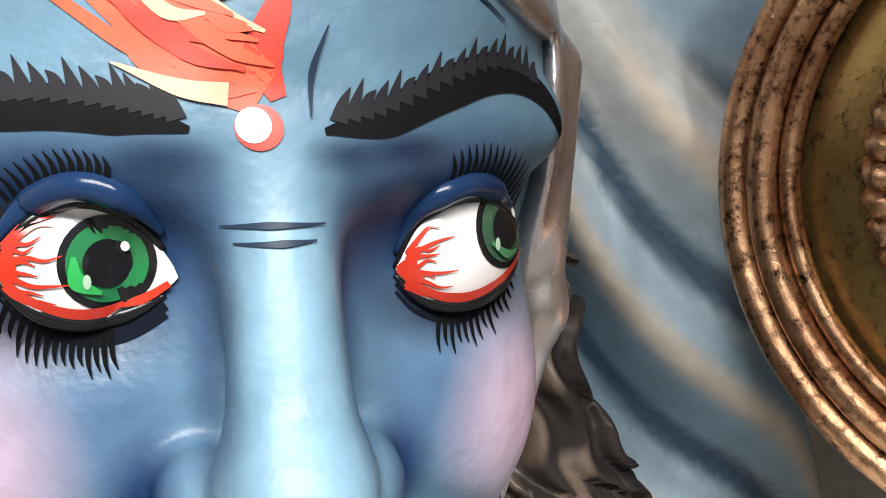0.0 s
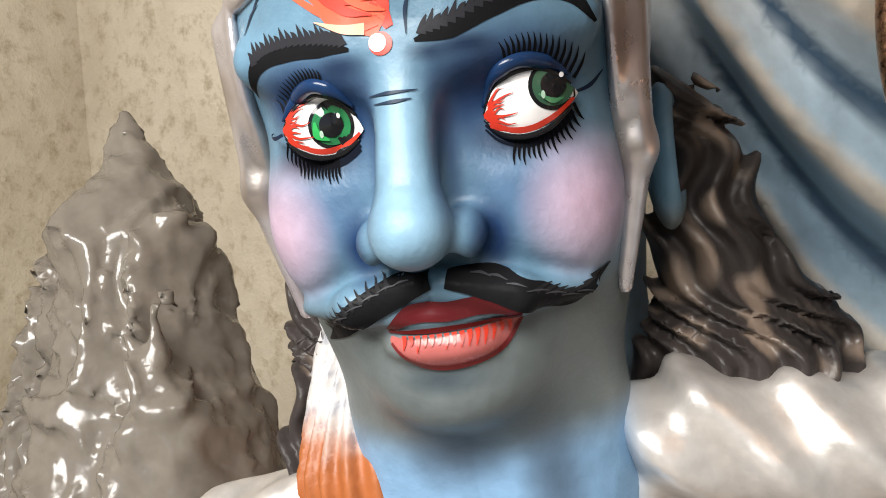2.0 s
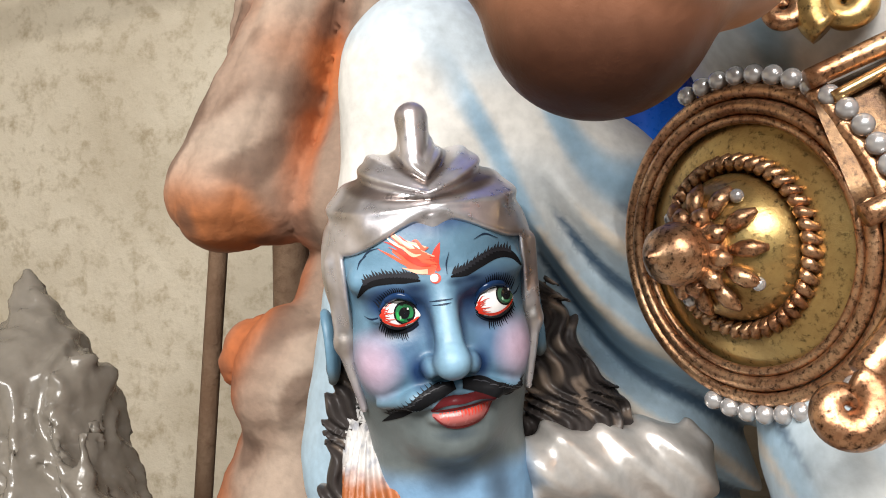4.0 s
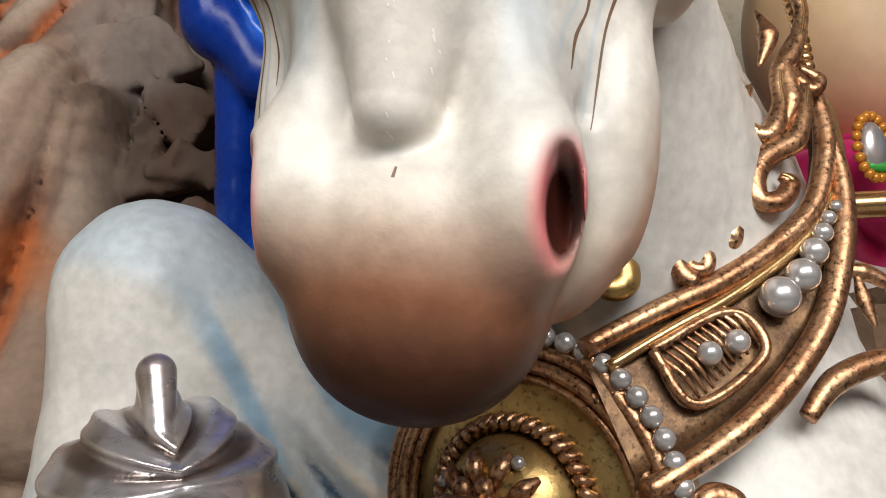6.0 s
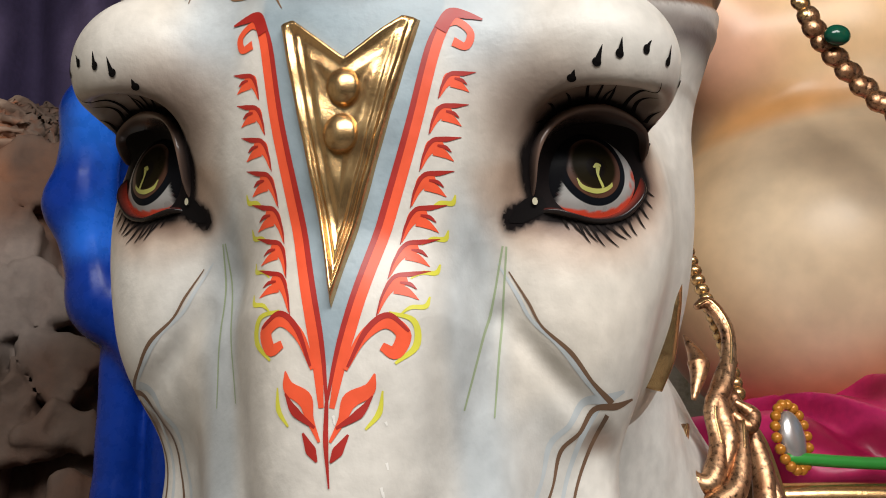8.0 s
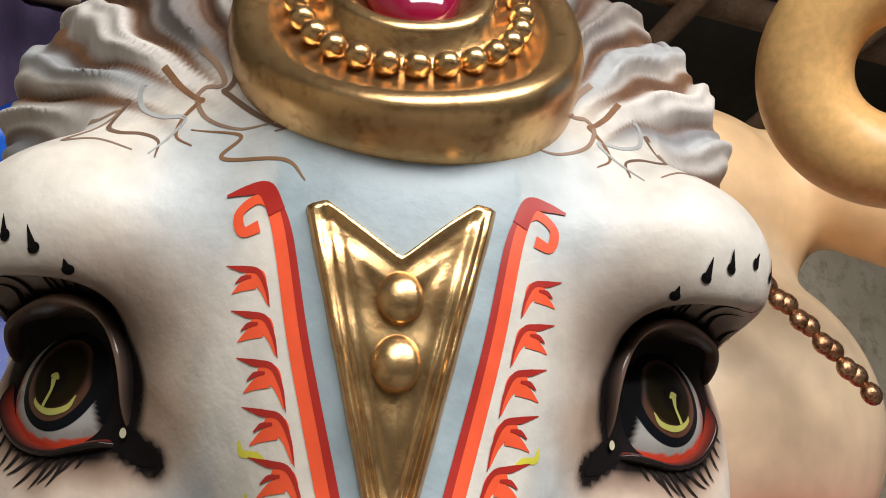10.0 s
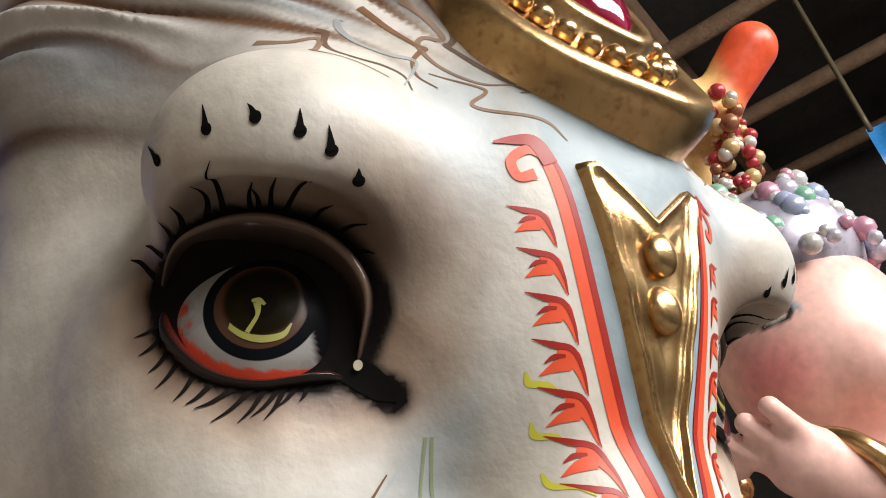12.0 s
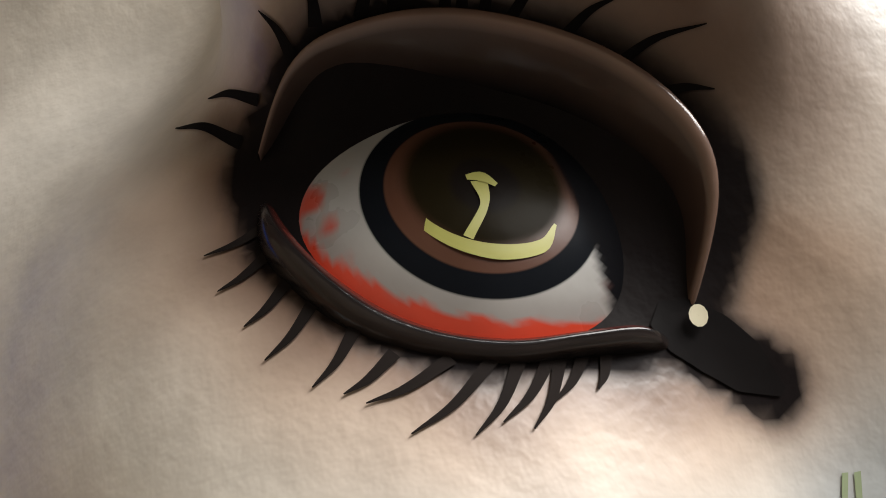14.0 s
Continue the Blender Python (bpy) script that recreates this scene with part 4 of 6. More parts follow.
def build_man():
    B = Form()
    v, q = net(man_head, (-.10, -.16, -.20), (.095, .05, .13), .0016)
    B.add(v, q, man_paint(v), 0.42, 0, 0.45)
    v, q = net(helmet, (-.11, -.18, -.10), (.105, .02, .185), .0018)
    c = mix(np.tile((0.68, 0.64, 0.65), (len(v), 1)), (0.46, 0.40, 0.36), step(0, 1, waves(v, .05, 2)))
    c = mix(c, (0.52, 0.44, 0.56), 0.5 * step(0.3, 1, waves(v, .08, 8)))
    # brown in the groove colour deepens the flutes beyond their relief
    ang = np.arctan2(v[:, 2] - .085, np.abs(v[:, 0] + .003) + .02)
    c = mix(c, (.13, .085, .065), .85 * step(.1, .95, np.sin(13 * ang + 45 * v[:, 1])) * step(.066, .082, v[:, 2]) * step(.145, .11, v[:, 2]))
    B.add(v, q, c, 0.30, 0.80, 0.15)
    v, q = net(hair, (-.15, -.20, -.25), (.20, -.05, .03), .0028)
    B.add(v, q, mix(np.tile((0.035, 0.029, 0.027), (len(v), 1)), (0.20, 0.15, 0.115), step(.0, 1, waves(v, .03, 1))), 0.35, 0, 0.3)
    v, q = net(torso, (-.24, -.22, -.46), (.28, .0, -.10), .004)
    c = mix(np.tile((0.14, 0.26, 0.40), (len(v), 1)), (0.62, 0.58, 0.54), step(.05, .075, np.abs(v[:, 0])))
    B.add(v, q, c, 0.35, step(.05, .075, np.abs(v[:, 0])) * 0.6, 0.2)
    br = Brush(B, man_all, (0, 0, 0), (1, 0, 0), (0, 0, 1), (0, 1, 0), .06, .14)
    blk, red, white = (.010, .010, .011), (.50, .035, .018), (.74, .72, .70)
    rng = random.Random(11)
    # eyeballs with red veins, green irises
    for cx, ix, iz, lo, hi, zl, zh in ((-.0365, -.0325, .0035, -.0515, -.0205, .0035, .0005), (.0385, .0475, .0075, .0225, .0555, -.0005, .0035)):
        n, k = 40, 22
        t = np.linspace(0, 1, n)
        x = lo + (hi - lo) * t
        base = zl + (zh - zl) * t
        top = base + .0125 * np.sin(np.pi * t ** (0.8 if cx > 0 else 1.1)) ** 0.75
        bot = base - .0085 * np.sin(np.pi * t ** (0.9)) ** 0.8
        s = np.linspace(0, 1, k)
        uv = np.stack([np.broadcast_to(x[:, None], (n, k)), bot[:, None] + (top - bot)[:, None] * s], -1)
        P = br.place(uv.reshape(-1, 2), .0010)
        B.add(P, strip_quads(n, k), white, 0.10)
        e = -1 if cx < 0 else 1
        # iris
        for rad, col in ((.0084, blk), (.0070, (.02, .16, .055) if cx < 0 else (.035, .085, .05)), (.0042, blk)):
            w = np.linspace(0, 2 * np.pi, 32, endpoint=False)
            rr = np.array([.02, .5, 1.0]) * rad
            uv = np.stack([ix + rr[:, None] * np.cos(w), iz + rr[:, None] * 1.05 * np.sin(w)], -1)
            zz = np.interp(uv[..., 0], x, top)
            zb = np.interp(uv[..., 0], x, bot)
            uv[..., 1] = np.clip(uv[..., 1], zb, zz)
            uv[..., 0] = np.clip(uv[..., 0], lo + .001, hi - .001)
            B.grid(br.place(uv.reshape(-1, 2), .0013 + .0003 * (.0084 - rad) / .002).reshape(3, 32, 3), col, 0.08, wrap=True)
        if cx < 0:
            br.stroke([(ix - .0056, iz + .0016), (ix - .0050, iz - .0030), (ix - .0012, iz - .0054)], (.0008, .0032, .0006), (.03, .34, .08), 14, 4, .0024, .1)
        else:
            br.stroke([(ix - .0050, iz - .0026), (ix - .0005, iz - .0054), (ix + .0030, iz - .0048)], (.0006, .0020, .0005), (.06, .20, .09), 14, 4, .0024, .1)
        # catchlights painted as pale dots on the iris
        br.spot((ix + .003, iz + .003), (.0008, .0010), white, 10, .0030)
        br.spot((ix - .0035, iz - .003), (.0007, .0014), (.35, .5, .38), 10, .0026)
        # veins from the corner that shows most white
        br.stroke([(lo, zl), (lo + .004, zl + .0005)], (.0015, .007), red, 8, 4, .0016, 0.15)
        for j in range(11):
            z0 = (j - 5) * .0014
            L = .007 + .007 * rng.random()
            pts = [(lo + .002, zl + .5 * z0), (lo + .5 * L, zl + z0 + .0007 * rng.uniform(-1, 1)), (lo + .75 * L, zl + 1.15 * z0 + .0009 * rng.uniform(-1, 1)), (lo + L, zl + 1.25 * z0)]
            br.stroke(pts, (.0013, .0009, .0006, .0002), red, 16, 3, .0016, 0.15)
        br.stroke([(a, b + .0006) for a, b in zip(x[1:-1:4], bot[1:-1:4])], (.0008, .0022, .0022, .0012), red, 24, 3, .0017, 0.15)
        # lids: liner below, glossy blue pad above
        up = [(a, b) for a, b in zip(x[::4], top[::4])]
        dn = [(a, b) for a, b in zip(x[::4], bot[::4])]
        for pts, off, rad, col in ((up, .0034, .0030, (.010, .030, .085)), (up, .0004, .0014, blk), (dn, -.0012, .0019, blk)):
            uv = smooth_line([(a, b + off) for a, b in pts], 30)
            P = br.place(uv, .0004)
            B.tube(P, (.0006, rad, rad, rad, .0006), col, 40, 10, 0.14)
        for off, wd in ((-.0030, .0030), (-.0046, .0026)):
            br.stroke([(a, b + off) for a, b in dn], (.0006, .5 * wd, wd, wd, .6 * wd), (.006, .008, .014), 30, 4, .0004, 0.7)
        # lashes
        for j in range(15):
            t0 = .30 + .68 * j / 14 if cx > 0 else .02 + .60 * j / 14
            px, pz = np.interp(t0, t, x), np.interp(t0, t, top) + .0052
            out = (t0 - .45) * (1 if cx > 0 else -1) * (1 if cx > 0 else -1)
            d = np.array((out * 1.1, 1.0)) if cx > 0 else np.array((out * 1.1 - .2, .9))
            d /= np.linalg.norm(d)
            L = (.0045 + .0045 * t0) if cx > 0 else (.0070 - .005 * t0)
            b = np.array((px, pz))
            br.stroke([b - .001 * d, b + .5 * L * d + np.array((.0006, 0)), b + L * d], (.0013, .0009, .0002), blk, 10, 3, .0004, .6)
            px, pz = np.interp(t0, t, x), np.interp(t0, t, bot) - .0050
            d = np.array((out * 0.9, -1.0))
            d /= np.linalg.norm(d)
            b = np.array((px, pz))
            L = .004 + .003 * rng.random()
            br.stroke([b - .003 * d, b + .5 * L * d + np.array((-.0005, 0)), b + L * d], (.0013, .0009, .0002), (.005, .005, .006), 10, 3, .0005, .8)
    # brows with saw-toothed hairs
    for pts, wid in (([(-.0185, .0275), (-.030, .0300), (-.045, .0310), (-.058, .0280), (-.0665, .0175)], (.0012, .0072, .0080, .0065, .0012)),
                     ([(.0045, .0275), (.016, .0300), (.030, .0360), (.044, .0400), (.056, .0370), (.064, .0270)], (.0012, .0072, .0085, .0085, .0060, .0012))):
        br.stroke(pts, wid, blk, 50, 7, .0003, 0.45, None, 0, .1)
        c = smooth_line(pts, 24)
        for j in range(1, 19):
            b = c[j] + (0, .0032)
            e = 1 if pts[0][0] > 0 else -1
            br.stroke([b - (0, .002), b + (.0010 * e, .0014), b + (.0024 * e, .0030 + .0012 * (j % 3))], (.0034, .0020, .0002), (.022, .022, .026), 10, 3, .00045, 0.45)
    # lines drawn from the outer corners of the eyes
    for pts, w in (([(.0545, .0040), (.0600, .0060), (.0650, .0110)], (.0010, .0016, .0004)),
                   ([(-.0525, .0020), (-.0580, .0010), (-.0630, .0030)], (.0012, .0016, .0003))):
        br.stroke(pts, w, (.010, .018, .042), 26, 4, .0003)
    # frown lines
    for pts in ([(.002, .030), (.0025, .038), (.0055, .046)], [(-.060, .047), (-.054, .053), (-.046, .055)], [(-.064, .040), (-.061, .046), (-.056, .050)], [(.026, .053), (.036, .056), (.047, .051)], [(-.014, .011), (-.006, .0115), (.004, .0115)], [(-.012, .0082), (-.004, .0085), (.002, .0088)]):
        br.stroke(pts, (.0003, .0013, .0003), (.018, .032, .06), 20, 3, .0006)
    # flame mark and spot on the forehead
    fl = [(.80, .10, .045), (.62, .045, .025), (.85, .42, .28), (.88, .70, .55)]
    br.stroke([(-.0035, .033), (-.006, .040), (-.0035, .048), (-.0005, .054)], (.003, .007, .005, .0005), fl[1], 20, 6, .0003)
    br.stroke([(-.006, .034), (-.014, .039), (-.024, .045), (-.036, .052)], (.009, .014, .010, .002), fl[0], 26, 7, .0003)
    for j in range(26):
        z = .034 + .018 * rng.random()
        x0 = -.004 - .012 * rng.random()
        L = .010 + .024 * rng.random() * (1.2 - abs(z - .044) * 30)
        pts = [(x0, z), (x0 - .35 * L, z + .10 * L + rng.uniform(-.0022, .0012)), (x0 - .70 * L, z + .34 * L + rng.uniform(-.0018, .0022)), (x0 - L, z + .56 * L + rng.uniform(-.001, .004))]
        br.stroke(pts, (.0006, .0027, .0020, .0002), fl[(0, 2, 1, 0, 0, 3, 1)[j % 7]], 18, 4, .0004 + .00002 * j)
    br.stroke([(-.012, .0335), (-.020, .0345), (-.0305, .0385)], (.004, .003, .0003), fl[2], 16, 4, .0007)
    br.spot((-.0070, .0280), (.0042, .0040), (.52, .055, .035), 20, .0004)
    br.spot((-.0080, .0284), (.0031, .0031), (.80, .72, .68), 20, .0006)
    # lips
    dark_r, lip = (.085, .011, .013), (.37, .10, .09)
    br.stroke([(-.0215, -.0735), (-.010, -.0665), (.003, -.0665), (.016, -.0655), (.0290, -.0705)], (.002, .0075, .0075, .0075, .002), dark_r, 36, 6, .0007, 0.22)
    br.stroke([(-.0210, -.0765), (-.010, -.0815), (.004, -.0820), (.018, -.0790), (.0285, -.0722)], (.002, .0105, .0125, .0105, .002), lip, 36, 7, .0007, 0.22)
    br.stroke([(-.0215, -.0740), (-.008, -.0735), (.004, -.0730), (.018, -.0725), (.0290, -.0705)], (.0008, .0020, .0022, .0020, .0008), (.09, .008, .008), 36, 3, .0012, 0.3)
    br.stroke([(-.0205, -.0780), (-.010, -.0870), (.004, -.0885), (.019, -.0845), (.0285, -.0730)], (.001, .0020, .0022, .0020, .001), (.13, .015, .015), 36, 3, .0012, 0.25)
    for j in range(15):
        x = -.015 + .0027 * j
        z = -.0752 + .0012 * (j / 14)
        br.stroke([(x, z), (x + .0002, z - .0025), (x - .0004, z - .0035 - .003 * rng.random())], (.0020, .0013, .0003), red, 10, 3, .0013, 0.25)
    # moustache
    for e in (-1, 1):
        mm = [(.001 + e * .003, -.0545), (.002 + e * .016, -.0575), (.002 + e * .032, -.0655), (.001 + e * .046, -.0705 if e > 0 else -.0760), (.001 + e * .060, -.0620 if e > 0 else -.0860)]
        br.stroke(mm, (.006, .0115, .0115, .0080, .0006), blk, 44, 8, .0010, 0.36, None, 0, .5)
        c = smooth_line(mm, 40)
        for j in range(20 if e > 0 else 12, 36, 2):
            b = c[j] + (0, .0030)
            br.stroke([b, b + (e * .0018, .0008), b + (e * .0052, .0012)], (.0024, .0014, .0002), (.016, .016, .017), 10, 3, .0012, 0.4)
            if e < 0:
                b = c[j] + (0, .0034)
                br.stroke([b, b + (-.0014, .0020), b + (-.0036, .0046)], (.0022, .0012, .0002), (.020, .020, .022), 10, 3, .0013, 0.4)
        # grey streaks painted as light along the hairs
        for j in range(6, 34, 4):
            b = c[j] + (0, .0026)
            br.stroke([b, b + (e * .0035, -.0006), b + (e * .0070, -.0022)], (.0003, .0007, .0002), (.045, .045, .05), 10, 3, .0014, 0.4)
    return B.make("warrior_statue", PAINT, None, "", FACE)


def strip_quads(r, c):
    i, j = np.meshgrid(np.arange(r - 1), np.arange(c - 1), indexing="ij")
    return np.stack([i * c + j, i * c + j + 1, (i + 1) * c + j + 1, (i + 1) * c + j], -1).reshape(-1, 4)


tagged(build_man(), "blue-faced painted warrior statue with silver helmet and black moustache", "statue")


# ---- supports ----
tagged(block("pedestal", (-.45, .28, 0), (1.15, 1.35, .86), WOOD, .01), "rough timber pedestal under the statues", "pedestal")


# ---- gilded ornaments of the bull ----
def empty(name, label, category, group=""):
    return tagged(new(name), label, category, group)


def rim_bump(d, w):
    return np.exp(-(d / w) ** 2)


def forehead_ornament():
    top = empty("forehead_ornament", "bright gold arrow-shaped forehead plate with two studs", "ornament")
    B = Form()
    n, k = 41, 60
    s = np.linspace(0, 1, n)
    tx = -.0335 + .0585 * s
    tz = np.interp(s, [0, .12, .5, .88, 1], [.0500, .0515, .0345, .0530, .0520])
    t = np.linspace(0, 1, k)[:, None]
    X = tx[None] * (1 - t) + -.0050 * t
    Z = tz[None] * (1 - t) + -.0670 * t
    uv = np.stack([X.ravel(), Z.ravel()], 1)
    P = drop(bull_head, np.stack([uv[:, 0], np.full(len(uv), .06), uv[:, 1]], 1), (0, -1, 0)).reshape(k, n, 3)
    width = (.0585 * (1 - t))
    e = np.minimum(np.minimum(s[None] * width, (1 - s)[None] * width), t * .115 + .0 * s[None])
    h = .0012 + .0030 * rim_bump(e - .0028, .0016) + .0014 * rim_bump(e - .0068, .0011) + .0010 * rim_bump(e - .012, .004)
    h = h - .0040 * step(.0016, .0002, e) + .0003 * np.sin(70 * X + 300 * Z)
    P[..., 1] += h
    B.grid(P[:, ::-1], (.6, .4, .15))
    B.make("plate", GOLD, top, "", BULL)
    for z, r in ((.0215, .0076), (.0035, .0080)):
        S = Form()
        y = float(drop(bull_head, np.array([[-.0045, .06, z]]), (0, -1, 0))[0, 1]) + .0022
        S.ball((-.0045 + .02 * (z - .01), y, z), (r * .86, r * .55, r * 1.0), (.6, .4, .15), 16)
        S.make("stud", GOLD, top, "", BULL)
    return top


forehead_ornament()


def disc_frame(o, n, up):
    """Frame whose y row is the normal n."""
    n = np.array(n, float) / np.linalg.norm(n)
    x = np.cross(n, np.array(up, float))
    x = -x / np.linalg.norm(x)
    return np.array(o, float), np.stack([x, n, np.cross(n, x) * -1])


def lathe(B, prof, mat_col, sx_=1.0, sz=1.0, n=72, bow=None):
    w = np.linspace(0, 2 * np.pi, n, endpoint=False)
    r, h = np.array(prof, float).T
    P = np.stack([sx_ * r[:, None] * np.cos(w), h[:, None] + 0 * w, sz * r[:, None] * np.sin(w)], -1)
    if bow is not None:
        P[..., 1] -= bow * P[..., 0] ** 2
    B.grid(P, mat_col, wrap=True)


def crown():
    o = BULL[0] + np.array((-.003, -.013, .134)) @ BULL[1]
    n = np.array((0, .93, .36)) @ BULL[1]
    fr = disc_frame(o, n, (0, 0, 1))
    top = empty("brow_medallion", "bright gold oval brow medallion with a crimson gem", "ornament")
    B = Form()
    prof = [(.062, -.03), (.062, .000), (.060, .006), (.056, .008), (.052, .006), (.047, .004), (.046, .001), (.030, .002), (.029, .008), (.026, .010), (.0225, .008), (.0215, .003), (.001, .003)]
    lathe(B, prof, (.6, .4, .15), 1.0, 1.13, 72, 3.0)
    B.make("frame", GOLD, top, "", fr)
    for i in range(26):
        a = 2 * math.pi * i / 26
        S = Form()
        x, z = .0385 * math.cos(a), .0385 * 1.13 * math.sin(a)
        S.ball((x, .004 - 3 * x * x, z), (.0046, .0045, .0046), (.6, .4, .15), 7)
        S.make("bead", GOLD, top, "", fr)
    S = Form()
    S.ball((0, .005, 0), (.0165, .010, .0245), (.5, .02, .1), 18)
    S.make("gem", GEM, top, "glossy crimson gem", fr)
    return top


crown()


def cheek_band():
    B = Form()
    pts = [(.2770, .0150, 1.8010), (.2815, .0080, 1.8170), (.2850, .0030, 1.8330), (.287, -.001, 1.845), (.2935, .003, 1.866), (.300, .012, 1.890)]
    B.tube(pts, (.006, .0088, .0082, .0080, .0080, .004), (.5, .3, .1), 40, 12, flat=.4, up=(0, 1, 0))
    ob = B.make("cheek_strap", GOLD)
    return tagged(ob, "narrow gold strap end beside the bull's cheek", "strap")


cheek_band()


# ---- big round boss with pearls ----
def boss():
    fr = disc_frame((.195, .247, 1.487), (-.66, -.75, -.05), (0, 0, 1))
    top = empty("round_boss", "worn copper-gilt round boss with pearl rim and knob", "ornament")
    B = Form()
    lathe(B, [(.115, -.075), (.126, -.035), (.1285, -.012), (.1285, .000), (.126, .004), (.121, .005)], (.5, .3, .1))
    B.make("body", GILT, top, "", fr)
    for r, w, h in ((.1205, .0062, .005), (.1085, .0058, .008), (.099, .0038, .007)):
        R = Form()
        lathe(R, [(r + w * math.cos(x), h + w * math.sin(x)) for x in np.linspace(-.6, math.pi + .6, 10)], (.5, .3, .1))
        R.make("ring", GILT, top, "", fr)
    D = Form()
    lathe(D, [(.121, -.002), (.095, .002), (.082, .009), (.066, .011), (.058, .010)], (.4, .3, .1))
    D.make("dish", OLD_GILT, top, "olive gilt dish, blackened in its grain", fr)
    # twisted rope
    for i in range(44):
        a = 2 * math.pi * i / 44
        S = Form()
        p0 = (.0600 * math.cos(a), .011, .0600 * math.sin(a))
        p1 = (.0655 * math.cos(a + .07), .018, .0655 * math.sin(a + .07))
        p2 = (.0715 * math.cos(a + .14), .011, .0715 * math.sin(a + .14))
        S.tube([p0, p1, p2], (.003, .0052, .003), (.5, .3, .1), 7, 6)
        S.make("rope_strand", GILT, top, "", fr)
    D = Form()
    lathe(D, [(.060, .004), (.057, .018), (.049, .034), (.036, .046), (.020, .052), (.001, .054)], (.4, .3, .1))
    D.make("dome", OLD_GILT, top, "shiny dark gilt dome", fr)
    # two rows of petals
    for row, (n, r0, r1, h0, h1, w) in enumerate(((11, .026, .050, .052, .036, .0062), (9, .016, .034, .058, .056, .0070))):
        for i in range(n):
            a = 2 * math.pi * (i + .3 * row) / n
            S = Form()
            ca, sa = math.cos(a), math.sin(a)
            S.tube([(r0 * ca, h0, r0 * sa), (.5 * (r0 + r1) * ca, .5 * (h0 + h1) + .006, .5 * (r0 + r1) * sa), (r1 * ca, h1 + .004, r1 * sa)], (.003, w, w * 1.1, w * .4), (.5, .3, .1), 12, 8)
            S.make("petal", GILT, top, "", fr)
    K = Form()
    lathe(K, [(.022, .048), (.026, .056), (.025, .064), (.021, .068), (.0225, .072), (.024, .082), (.021, .094), (.012, .102), (.005, .104), (.005, .109), (.001, .111)], (.5, .3, .1))
    K.make("knob", GILT, top, "", fr)
    for i in range(4):
        a = .6 + i * math.pi / 2
        S = Form()
        S.ball((.047 * math.cos(a), .041, .047 * math.sin(a)), .0055, (.7, .7, .7), 9)
        S.make("pin", PEARL, top, "small silver pin", fr)
    for i in range(50):
        a = 2 * math.pi * i / 50
        if math.cos(a) < -.35:
            continue
        S = Form()
        S.ball((.1325 * math.cos(a), .007, .1325 * math.sin(a)), (.0080, .0080, .0080), (.7, .7, .7), 9)
        S.make("pearl", PEARL, top, "", fr)
    return top


boss()


